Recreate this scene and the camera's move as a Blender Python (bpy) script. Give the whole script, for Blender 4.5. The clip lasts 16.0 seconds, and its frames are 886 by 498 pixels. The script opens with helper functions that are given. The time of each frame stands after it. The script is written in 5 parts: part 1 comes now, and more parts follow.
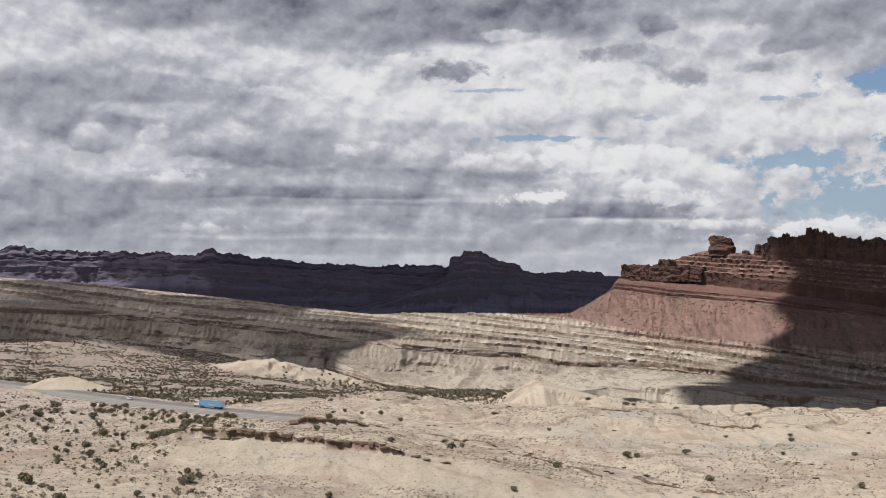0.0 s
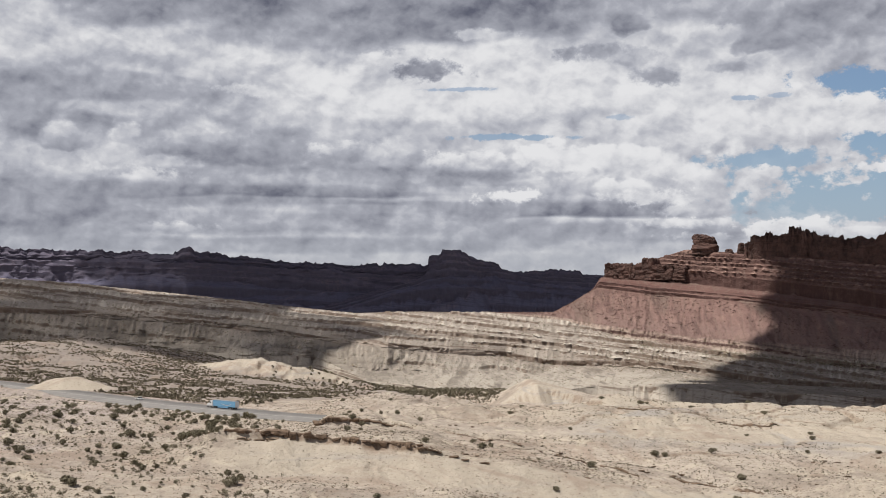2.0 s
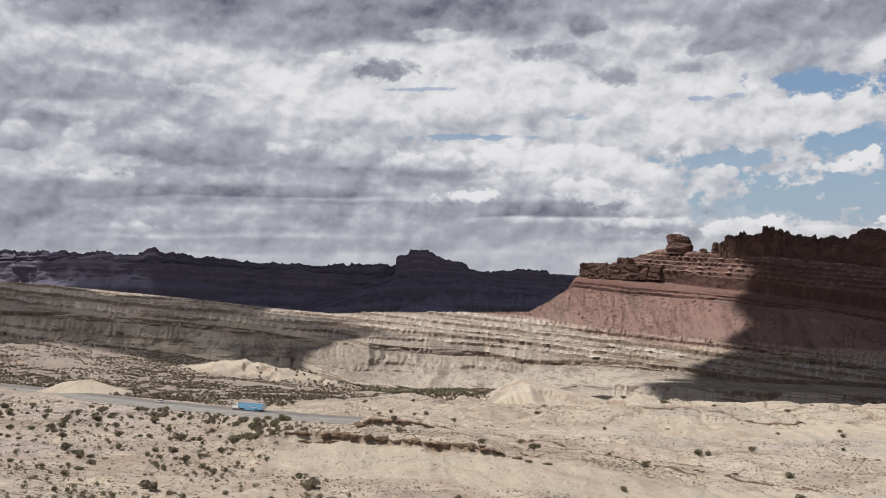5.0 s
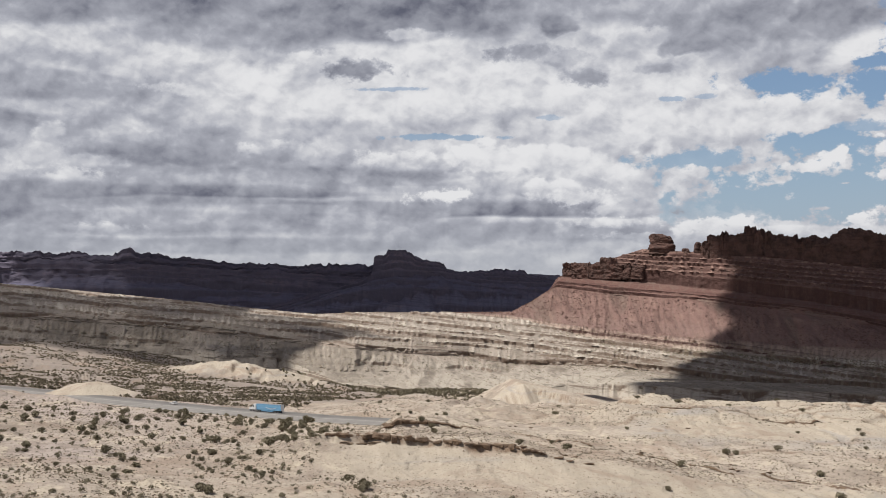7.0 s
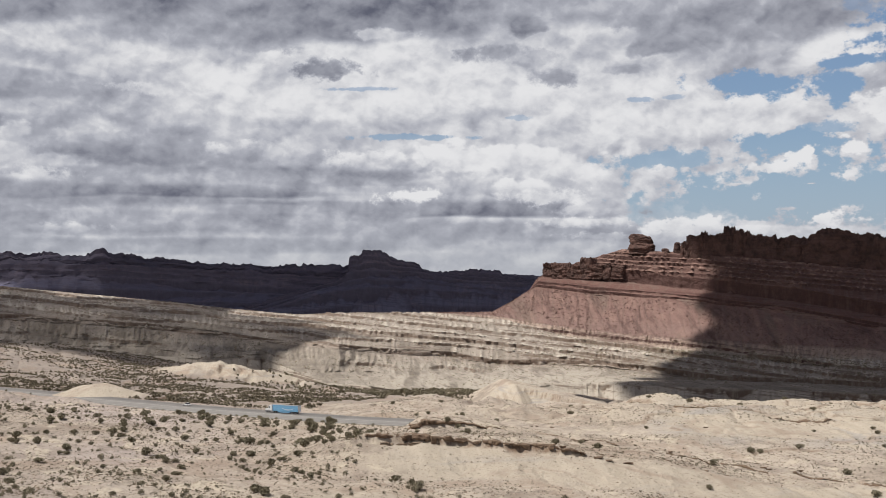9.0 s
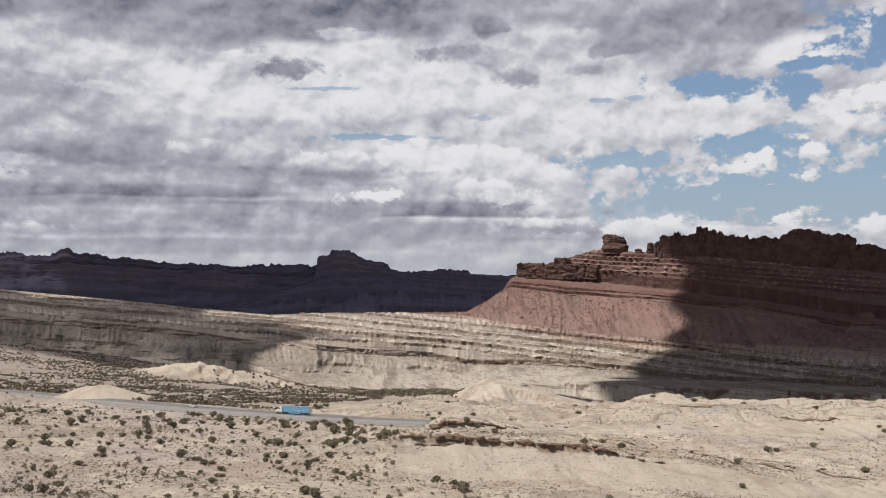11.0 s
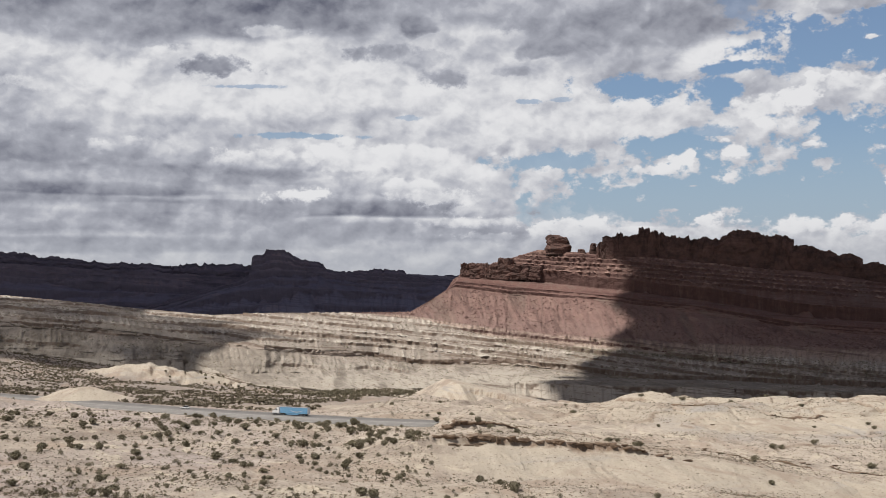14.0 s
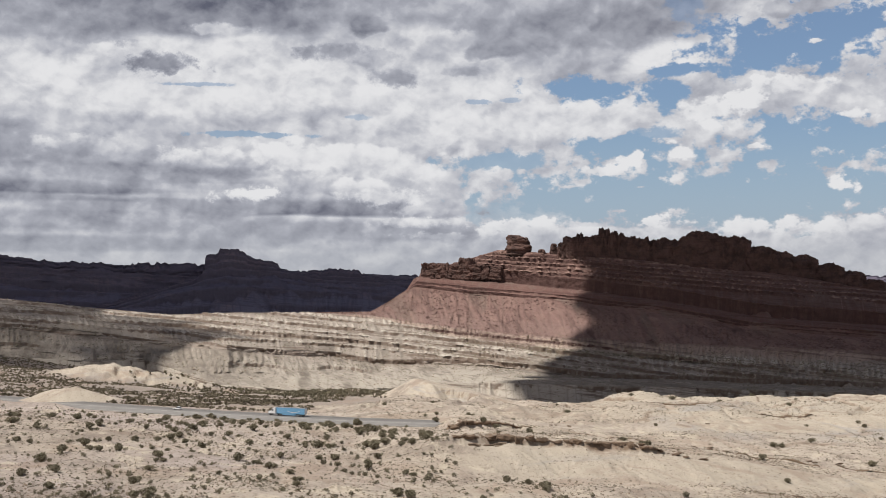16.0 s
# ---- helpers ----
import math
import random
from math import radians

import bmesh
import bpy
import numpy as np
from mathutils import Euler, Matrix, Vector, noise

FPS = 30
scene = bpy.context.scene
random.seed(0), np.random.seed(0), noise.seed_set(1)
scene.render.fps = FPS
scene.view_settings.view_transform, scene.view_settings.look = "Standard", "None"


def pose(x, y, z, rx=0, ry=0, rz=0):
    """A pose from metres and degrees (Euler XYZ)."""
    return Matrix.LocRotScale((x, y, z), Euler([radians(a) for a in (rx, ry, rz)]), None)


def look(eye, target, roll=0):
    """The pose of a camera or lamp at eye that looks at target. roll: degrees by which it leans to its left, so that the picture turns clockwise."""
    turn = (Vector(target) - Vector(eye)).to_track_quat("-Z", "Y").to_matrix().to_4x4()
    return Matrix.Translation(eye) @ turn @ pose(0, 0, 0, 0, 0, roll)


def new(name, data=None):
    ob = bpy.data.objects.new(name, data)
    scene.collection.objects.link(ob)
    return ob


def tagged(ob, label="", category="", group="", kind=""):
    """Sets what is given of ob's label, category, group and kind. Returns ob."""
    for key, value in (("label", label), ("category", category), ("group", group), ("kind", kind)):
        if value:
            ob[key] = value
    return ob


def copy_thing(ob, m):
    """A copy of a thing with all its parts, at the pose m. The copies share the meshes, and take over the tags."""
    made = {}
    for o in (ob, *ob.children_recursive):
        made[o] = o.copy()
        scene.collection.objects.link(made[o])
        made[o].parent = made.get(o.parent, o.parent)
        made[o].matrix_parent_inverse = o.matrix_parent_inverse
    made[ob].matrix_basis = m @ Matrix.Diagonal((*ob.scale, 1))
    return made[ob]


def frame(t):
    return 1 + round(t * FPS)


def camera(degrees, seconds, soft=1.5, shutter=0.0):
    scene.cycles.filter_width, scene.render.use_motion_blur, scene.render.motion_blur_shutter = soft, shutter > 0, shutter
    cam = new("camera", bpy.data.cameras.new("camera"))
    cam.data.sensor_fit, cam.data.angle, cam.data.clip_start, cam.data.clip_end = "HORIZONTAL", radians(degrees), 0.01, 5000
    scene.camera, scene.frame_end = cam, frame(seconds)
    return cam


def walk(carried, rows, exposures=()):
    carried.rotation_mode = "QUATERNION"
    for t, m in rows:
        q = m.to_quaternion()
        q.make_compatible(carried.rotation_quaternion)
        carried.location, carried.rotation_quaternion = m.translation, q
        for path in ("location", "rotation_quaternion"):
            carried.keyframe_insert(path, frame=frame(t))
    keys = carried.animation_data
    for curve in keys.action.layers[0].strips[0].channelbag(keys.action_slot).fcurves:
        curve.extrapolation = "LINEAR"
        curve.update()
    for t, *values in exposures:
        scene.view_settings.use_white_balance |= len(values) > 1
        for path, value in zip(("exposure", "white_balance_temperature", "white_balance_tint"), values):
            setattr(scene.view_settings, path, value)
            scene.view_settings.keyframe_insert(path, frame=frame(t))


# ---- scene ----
cam = camera(42.51, 16.0, soft=0.9)
EYE = 60.0
# seconds, metres right, ahead and up from the first eye, yaw, pitch, roll in degrees
ROWS = [
    (0.0, -0.00, 0.00, -0.03, -0.001, 1.527, -0.256),
    (0.5, -4.96, 1.13, -0.10, -0.342, 1.508, -0.252),
    (1.0, -10.20, 2.15, -0.15, -0.685, 1.493, -0.241),
    (1.5, -15.56, 2.95, -0.15, -1.016, 1.481, -0.226),
    (2.0, -20.96, 3.56, -0.11, -1.337, 1.470, -0.207),
    (2.5, -26.36, 3.99, -0.05, -1.662, 1.461, -0.187),
    (3.0, -31.85, 4.22, -0.01, -1.991, 1.458, -0.162),
    (3.5, -37.41, 4.41, 0.03, -2.338, 1.460, -0.133),
    (4.0, -43.02, 4.65, 0.09, -2.686, 1.462, -0.101),
    (6.5, -71.11, 6.69, 0.40, -4.431, 1.473, 0.046),
    (7.0, -76.74, 7.13, 0.46, -4.789, 1.468, 0.068),
    (7.5, -82.43, 7.49, 0.49, -5.168, 1.467, 0.090),
    (8.0, -88.14, 7.75, 0.54, -5.544, 1.469, 0.113),
    (8.5, -93.88, 7.97, 0.66, -5.926, 1.470, 0.134),
    (9.0, -99.70, 8.21, 0.77, -6.328, 1.468, 0.146),
    (11.5, -128.57, 10.19, 1.35, -8.754, 1.461, 0.173),
    (12.0, -134.26, 10.74, 1.44, -9.344, 1.460, 0.175),
    (12.5, -140.13, 11.50, 1.48, -9.954, 1.456, 0.169),
    (13.0, -145.92, 12.53, 1.49, -10.590, 1.453, 0.153),
    (13.5, -151.63, 13.78, 1.51, -11.231, 1.449, 0.129),
    (14.0, -157.28, 15.14, 1.50, -11.875, 1.446, 0.099),
    (14.5, -162.77, 16.39, 1.52, -12.512, 1.444, 0.067),
    (15.0, -168.44, 17.63, 1.56, -13.157, 1.439, 0.037),
    (15.5, -174.17, 18.92, 1.60, -13.795, 1.436, 0.010),
    (16.0, -180.00, 20.26, 1.64, -14.430, 1.435, -0.016),
]
walk(cam, [(t, pose(x, y, EYE + z, 90 + pitch, roll, yaw)) for t, x, y, z, yaw, pitch, roll in ROWS])

# ---------------------------------------------------------------- light
SUN_ELEVATION, SUN_AZIMUTH = 63.0, 258.0  # degrees; azimuth clockwise from straight ahead (+y)
TO_SUN = Vector((math.sin(radians(SUN_AZIMUTH)) * math.cos(radians(SUN_ELEVATION)),
                 math.cos(radians(SUN_AZIMUTH)) * math.cos(radians(SUN_ELEVATION)),
                 math.sin(radians(SUN_ELEVATION))))
sun_data = bpy.data.lights.new("sun", "SUN")
sun_data.energy, sun_data.angle, sun_data.color = 5.0, radians(0.9), (1.0, 0.95, 0.88)
sun = new("sun", sun_data)
sun.matrix_world = look(TO_SUN * 3000, (0, 0, 0))
scene.view_settings.exposure = 0.0


class Nodes:
    """Helpers for building a node tree."""

    def __init__(self, tree):
        self.tree, self.links = tree, tree.links

    def add(self, kind, **inputs):
        n = self.tree.nodes.new(kind)
        for key, value in inputs.items():
            self.put(n.inputs[key.replace("_", " ")], value)
        return n

    def put(self, socket, value):
        if isinstance(value, bpy.types.NodeSocket):
            self.links.new(value, socket)
        else:
            socket.default_value = value

    def math(self, op, a, b=0.0, c=0.0, clamp=False):
        n = self.tree.nodes.new("ShaderNodeMath")
        n.operation, n.use_clamp = op, clamp
        for socket, value in zip(n.inputs, (a, b, c)):
            self.put(socket, value)
        return n.outputs[0]

    def ramp(self, value, low, high, to_low=0.0, to_high=1.0):
        n = self.tree.nodes.new("ShaderNodeMapRange")
        n.interpolation_type = "SMOOTHSTEP"
        for socket, v in zip(n.inputs, (value, low, high, to_low, to_high)):
            self.put(socket, v)
        return n.outputs[0]

    def mix(self, factor, a, b, blend="MIX"):
        n = self.tree.nodes.new("ShaderNodeMix")
        n.data_type, n.blend_type = "RGBA", blend
        self.put(n.inputs[0], factor)
        for socket, v in ((n.inputs[6], a), (n.inputs[7], b)):
            self.put(socket, (*v, 1.0) if isinstance(v, tuple) and len(v) == 3 else v)
        return n.outputs[2]

    def noise(self, vector, scale, detail=4.0, rough=0.55, distortion=0.0):
        n = self.add("ShaderNodeTexNoise", Vector=vector, Scale=scale, Detail=detail, Roughness=rough, Distortion=distortion)
        return n.outputs["Fac"]

    def scaled(self, vector, x, y, z, turn=(0, 0, 0)):
        n = self.tree.nodes.new("ShaderNodeMapping")
        self.put(n.inputs["Vector"], vector)
        n.inputs["Rotation"].default_value = turn
        n.inputs["Scale"].default_value = (x, y, z)
        return n.outputs[0]


def build_sky():
    """Blue sky with a broken deck of cumulus: lit crowns, grey flat bases, openings to the blue."""
    world = bpy.data.worlds.new("sky")
    scene.world = world
    world.use_nodes = True
    world.node_tree.nodes.clear()
    k = Nodes(world.node_tree)
    sky = world.node_tree.nodes.new("ShaderNodeTexSky")
    sky.sky_type, sky.sun_disc = "NISHITA", False
    sky.sun_elevation, sky.sun_rotation = radians(SUN_ELEVATION), radians(SUN_AZIMUTH)
    way = k.add("ShaderNodeTexCoord").outputs["Generated"]
    parts = k.add("ShaderNodeSeparateXYZ", Vector=way)
    deg = 180 / math.pi
    flow = k.scaled(k.scaled(way, 1, 1, 1.35), 1, 1, 1, (0.55, 0.40, 0.70))
    sheet = k.scaled(k.scaled(way, 1, 1, 4.5), 1, 1, 1, (0.45, 0.50, 0.60))

    def shifted(vector, amount):
        n = k.add("ShaderNodeVectorMath")
        n.operation = "ADD"
        k.put(n.inputs[0], vector)
        k.put(n.inputs[1], amount)
        return n.outputs[0]

    tilt = Euler((0.55, 0.40, 0.70)).to_matrix()

    def swirled(vector, scale, amount):
        n = k.add("ShaderNodeVectorMath")
        n.operation = "SCALE"
        k.put(n.inputs[0], k.add("ShaderNodeTexNoise", Vector=vector, Scale=scale, Detail=5.0, Roughness=0.6).outputs["Color"])
        n.inputs["Scale"].default_value = amount
        return shifted(vector, n.outputs[0])

    def billows(vector, scale):
        n = k.add("ShaderNodeTexVoronoi", Vector=vector, Scale=scale)
        n.feature = "SMOOTH_F1"
        for key, value in (("Smoothness", 0.30), ("Detail", 2.0), ("Roughness", 0.45), ("Lacunarity", 2.3)):
            n.inputs[key].default_value = value
        return k.math("MULTIPLY_ADD", n.outputs["Distance"], -1.0, 0.45)

    curled = swirled(flow, 26.0, 0.018)
    heaped = billows(curled, 30.0)
    heaped_above = billows(shifted(curled, tilt @ Vector((-0.006, 0.0, 0.014))), 30.0)
    torn = k.math("SUBTRACT", k.noise(swirled(sheet, 14.0, 0.05), 11.0, 7.0, 0.56), 0.5)
    fine = k.math("SUBTRACT", k.noise(flow, 60.0, 6.0, 0.65), 0.5)
    broad = k.math("SUBTRACT", k.noise(sheet, 7.0, 5.0, 0.55, 0.3), 0.5)
    # ragged outlines: heaps bulge, sheets fray, shreds are torn
    heap = k.math("MULTIPLY_ADD", heaped, 0.75, k.math("MULTIPLY_ADD", fine, 0.45, k.math("MULTIPLY", broad, 0.2)))
    crisp = k.math("MULTIPLY_ADD", heaped, 1.0, k.math("MULTIPLY", fine, 1.9))
    stratus = k.math("MULTIPLY_ADD", torn, 0.50, k.math("MULTIPLY_ADD", fine, 0.25, k.math("MULTIPLY", broad, 0.25)))
    shred = k.math("MULTIPLY_ADD", fine, 3.2, k.math("MULTIPLY", torn, 0.7))
    gap_edge = k.math("MULTIPLY_ADD", heaped, -0.9, k.math("MULTIPLY_ADD", fine, -3.0, k.math("MULTIPLY", torn, -1.2)))
    az = k.math("MULTIPLY", k.math("ARCTAN2", parts.outputs[0], parts.outputs[1]), deg)
    true_el = k.math("MULTIPLY", k.math("ARCSINE", parts.outputs[2]), deg)
    el = k.math("MULTIPLY_ADD", broad, 0.6, true_el)

    # one cloud body as a node group: laid over the tone and the cover of what stands behind it
    group = bpy.data.node_groups.new("cloud_body", "ShaderNodeTree")
    names = ("edge", "az", "el", "tone", "cover", "bearing", "elevation", "wide", "high", "level", "slope", "below", "from", "to", "clear", "filled")
    for name in names:
        group.interface.new_socket(name, in_out="INPUT", socket_type="NodeSocketFloat")
    for name in ("tone", "cover"):
        group.interface.new_socket(name, in_out="OUTPUT", socket_type="NodeSocketFloat")
    j = Nodes(group)
    i = group.nodes.new("NodeGroupInput").outputs
    across = j.math("DIVIDE", j.math("SUBTRACT", i["az"], i["bearing"]), i["wide"])
    rise = j.math("DIVIDE", j.math("SUBTRACT", i["el"], i["elevation"]), i["high"])
    up = j.math("MAXIMUM", rise, j.math("DIVIDE", j.math("MULTIPLY", rise, -1.0), i["below"]))
    inside = j.math("SUBTRACT", j.math("ADD", i["edge"], 1.0), j.math("SQRT", j.math("MULTIPLY_ADD", across, across, j.math("MULTIPLY", up, up))))
    alpha = j.math("MULTIPLY", j.ramp(inside, i["from"], i["to"]), i["clear"])
    shade = j.math("MULTIPLY_ADD", j.math("MINIMUM", rise, 1.0), i["slope"], i["level"])
    ends = group.nodes.new("NodeGroupOutput").inputs
    j.put(ends["tone"], j.math("MULTIPLY_ADD", j.math("MULTIPLY", alpha, i["filled"]), j.math("SUBTRACT", shade, i["tone"]), i["tone"]))
    j.put(ends["cover"], j.math("MULTIPLY_ADD", alpha, j.math("SUBTRACT", i["filled"], i["cover"]), i["cover"]))

    tone = k.math("MULTIPLY_ADD", broad, 0.20, k.math("MULTIPLY_ADD", torn, 0.08, 0.70))
    cover = k.math("ADD", 1.0, 0.0)

    def lay(edge, a, e, wide, high, level, slope, below, start, stop, clear=1.0, filled=1.0):
        nonlocal tone, cover
        n = world.node_tree.nodes.new("ShaderNodeGroup")
        n.node_tree = group
        for name, value in zip(names, (edge, az, el, tone, cover, a, e, wide, high, level, slope, below, start, stop, clear, filled)):
            k.put(n.inputs[name], value)
        tone, cover = n.outputs["tone"], n.outputs["cover"]

    def bank(edge, a, e, wide, high, level, slope, below):
        if high < 0.62 and wide < 2.6:
            lay(shred, a, e, wide, high, level + 0.08, slope, below, -0.25, 0.60)
        else:
            lay(edge, a, e, wide, high, level, slope, below, -0.28 if edge is stratus else -0.16, 0.36 if edge is stratus else 0.18)

    def opening(a, e, wide, high, clear):
        lay(gap_edge, a, e, wide, high, 0.0, 0.0, 1.0, 0.16, 0.66, clear, 0.0)

    def puff(edge, a, e, wide, high, level, slope, below):
        lay(crisp if edge is heap else edge, a, e, wide, high, level, slope, below, 0.0, 0.36)

    # banks of the deck: outline, bearing, elevation, width, height in degrees, brightness, its rise upwards, depth of the base
    bank(stratus, -6.6, 9.65, 4.1, 0.97, 0.90, 0.00, 1.00)
    bank(stratus, 2.9, 10.75, 5.4, 1.36, 0.86, 0.00, 1.00)
    bank(stratus, 0.3, 8.68, 7.3, 0.91, 0.84, 0.00, 1.00)
    bank(heap, 7.7, 5.89, 3.7, 0.97, 0.95, 0.10, 1.00)
    bank(heap, 5.4, 4.76, 2.6, 0.85, 0.95, 0.10, 1.00)
    bank(stratus, 12.8, 9.38, 7.3, 0.97, 0.84, 0.00, 1.00)
    bank(heap, 11.7, 5.74, 3.9, 1.14, 0.84, 0.10, 1.00)
    bank(stratus, 14.5, 7.57, 5.5, 1.02, 0.80, 0.12, 1.00)
    bank(heap, 10.0, 4.48, 2.3, 0.62, 0.92, 0.10, 1.00)
    bank(stratus, -10.1, 10.75, 4.7, 0.74, 0.80, 0.00, 1.00)
    bank(stratus, 20.7, 7.85, 5.0, 0.97, 0.84, 0.10, 1.00)
    bank(stratus, 24.6, 11.03, 2.8, 0.91, 0.88, 0.00, 1.00)
    bank(stratus, -9.0, 14.01, 9.6, 2.05, 0.24, 0.00, 0.80)
    bank(stratus, -1.9, 13.47, 5.3, 1.76, 0.28, 0.00, 1.00)
    bank(stratus, -5.2, 12.07, 5.5, 0.85, 0.42, 0.00, 1.00)
    bank(stratus, 1.5, 12.80, 2.5, 1.25, 0.28, 0.00, 1.00)
    bank(stratus, 6.0, 13.42, 4.0, 1.36, 0.20, 0.00, 1.00)
    bank(stratus, -14.2, 12.93, 3.3, 0.97, 0.34, 0.00, 1.00)
    bank(stratus, 11.9, 13.36, 4.8, 0.97, 0.46, 0.00, 1.00)
    bank(heap, 10.6, 12.45, 1.2, 0.85, 0.30, 0.10, 1.00)
    bank(heap, 15.6, 12.61, 1.4, 0.57, 0.40, 0.10, 0.70)
    bank(heap, 17.3, 11.36, 2.0, 1.02, 0.36, 0.18, 0.60)
    bank(stratus, 20.7, 12.26, 4.5, 1.48, 0.38, 0.00, 1.00)
    bank(stratus, 21.0, 10.53, 2.5, 1.02, 0.52, 0.05, 1.00)
    bank(stratus, 24.3, 13.34, 3.8, 1.70, 0.38, 0.00, 1.00)
    bank(stratus, 15.6, 13.47, 3.9, 0.62, 0.52, 0.00, 1.00)
    bank(heap, 0.5, 10.34, 1.6, 0.54, 0.22, 0.10, 1.00)
    bank(stratus, -2.6, 11.36, 1.4, 0.26, 0.40, 0.00, 1.00)
    bank(stratus, 9.0, 11.27, 2.0, 0.40, 0.36, 0.00, 1.00)
    bank(heap, 12.1, 9.93, 1.2, 0.57, 0.38, 0.15, 0.80)
    bank(stratus, 15.3, 10.31, 0.9, 0.23, 0.50, 0.00, 1.00)
    bank(stratus, 10.7, 10.86, 1.3, 0.45, 0.48, 0.00, 1.00)
    bank(stratus, 3.2, 12.12, 1.7, 0.28, 0.62, 0.00, 1.00)
    bank(stratus, -13.0, 8.68, 6.1, 2.27, 0.58, 0.00, 1.00)
    bank(stratus, -14.2, 9.24, 3.8, 0.68, 0.44, 0.00, 1.00)
    bank(stratus, -11.7, 10.07, 3.1, 0.34, 0.62, 0.00, 1.00)
    bank(stratus, -7.2, 9.24, 2.4, 0.34, 0.70, 0.00, 1.00)
    bank(stratus, -18.6, 8.27, 4.7, 1.70, 0.42, 0.00, 1.00)
    bank(stratus, -12.7, 8.13, 4.4, 0.40, 0.62, 0.00, 1.00)
    bank(heap, -7.2, 6.17, 9.2, 2.39, 0.46, 0.28, 0.55)
    bank(heap, -11.1, 6.17, 3.9, 1.28, 0.42, 0.30, 0.50)
    bank(heap, -0.8, 5.89, 4.8, 1.31, 0.54, 0.26, 0.50)
    bank(heap, -8.2, 5.86, 4.0, 0.85, 0.30, 0.20, 0.60)
    bank(stratus, -3.0, 5.12, 8.1, 0.48, 0.24, 0.12, 0.70)
    bank(stratus, -10.1, 4.96, 4.5, 0.43, 0.32, 0.05, 0.70)
    bank(heap, -3.0, 6.17, 2.5, 0.57, 0.50, 0.20, 0.70)
    bank(heap, -6.9, 7.37, 1.1, 0.40, 0.46, 0.20, 0.70)
    bank(heap, 2.3, 5.80, 1.9, 0.57, 0.60, 0.25, 0.50)
    bank(heap, -14.3, 7.06, 1.4, 0.62, 0.76, 0.10, 1.00)
    bank(heap, -14.7, 6.03, 1.3, 0.68, 0.70, 0.10, 1.00)
    bank(heap, -17.2, 6.45, 2.2, 1.14, 0.50, 0.20, 0.60)
    bank(stratus, -4.7, 4.39, 14.0, 0.95, 0.47, 0.10, 1.00)
    bank(stratus, 0.3, 4.16, 5.6, 0.31, 0.58, 0.00, 1.00)
    bank(stratus, -14.2, 4.96, 2.3, 0.40, 0.66, 0.10, 1.00)
    bank(stratus, -7.2, 4.22, 7.3, 0.43, 0.24, 0.10, 0.60)
    bank(stratus, -14.2, 4.28, 3.3, 0.54, 0.32, 0.08, 0.70)
    bank(stratus, 3.2, 4.48, 3.4, 0.23, 0.60, 0.00, 1.00)
    bank(stratus, 7.7, 3.37, 7.1, 0.60, 0.24, 0.14, 0.55)
    bank(heap, 13.9, 3.43, 2.5, 0.51, 0.46, 0.20, 0.60)
    bank(stratus, 3.2, 3.43, 3.7, 0.43, 0.36, 0.00, 1.00)
    bank(heap, 11.4, 4.11, 2.0, 0.40, 0.80, 0.10, 1.00)
    bank(heap, 4.9, 4.14, 1.7, 0.34, 0.90, 0.10, 1.00)
    bank(stratus, -5.2, 2.78, 11.5, 0.57, 0.47, 0.00, 1.00)
    bank(stratus, 8.8, 2.29, 10.8, 0.57, 0.47, 0.00, 1.00)
    bank(stratus, -12.4, 2.49, 2.1, 0.26, 0.58, 0.10, 1.00)
    bank(stratus, -3.0, 3.43, 3.1, 0.26, 0.52, 0.00, 1.00)
    bank(stratus, -18.4, 3.06, 4.5, 1.99, 0.36, 0.00, 1.00)
    bank(stratus, -8.0, 1.64, 16.1, 0.40, 0.47, 0.00, 1.00)
    bank(heap, 12.8, 2.78, 1.7, 0.28, 0.72, 0.10, 1.00)
    # openings to the blue: bearing, elevation, width, height, how clear
    opening(22.5, 9.24, 2.9, 0.68, 1.00)
    opening(25.5, 9.10, 1.0, 0.68, 1.00)
    opening(26.4, 10.15, 1.5, 0.34, 1.00)
    opening(17.7, 5.86, 2.6, 0.60, 0.90)
    opening(23.6, 6.53, 2.6, 0.57, 1.00)
    opening(25.1, 7.09, 1.5, 0.28, 0.80)
    opening(23.1, 4.19, 6.7, 1.19, 1.00)
    opening(18.8, 3.43, 3.5, 0.74, 0.70)
    opening(5.3, 7.04, 2.8, 0.14, 0.80)
    opening(2.0, 9.46, 1.6, 0.11, 0.60)
    opening(16.4, 8.74, 0.7, 0.14, 0.60)
    opening(17.8, 8.77, 0.6, 0.11, 0.50)
    opening(10.2, 7.99, 0.5, 0.14, 0.50)
    opening(30.0, 4.19, 7.8, 1.48, 1.00)
    opening(26.6, 13.20, 1.0, 0.74, 0.50)
    opening(31.3, 11.03, 4.4, 1.19, 1.00)
    opening(33.8, 11.85, 3.3, 1.36, 1.00)
    opening(32.8, 6.53, 5.2, 1.19, 1.00)
    opening(29.7, 4.05, 9.9, 0.97, 1.00)
    # fair-weather heaps that stand in the openings
    puff(heap, 22.4, 5.29, 2.3, 0.68, 0.82, 0.20, 0.70)
    puff(heap, 24.3, 6.08, 1.0, 1.08, 0.99, 0.10, 0.60)
    puff(heap, 23.6, 5.74, 1.3, 0.80, 0.96, 0.10, 0.60)
    puff(heap, 26.1, 6.14, 1.3, 1.02, 0.97, 0.10, 0.60)
    puff(heap, 20.8, 4.56, 0.5, 0.17, 0.74, 0.10, 0.60)
    puff(heap, 24.3, 4.50, 1.1, 0.20, 0.80, 0.10, 0.60)
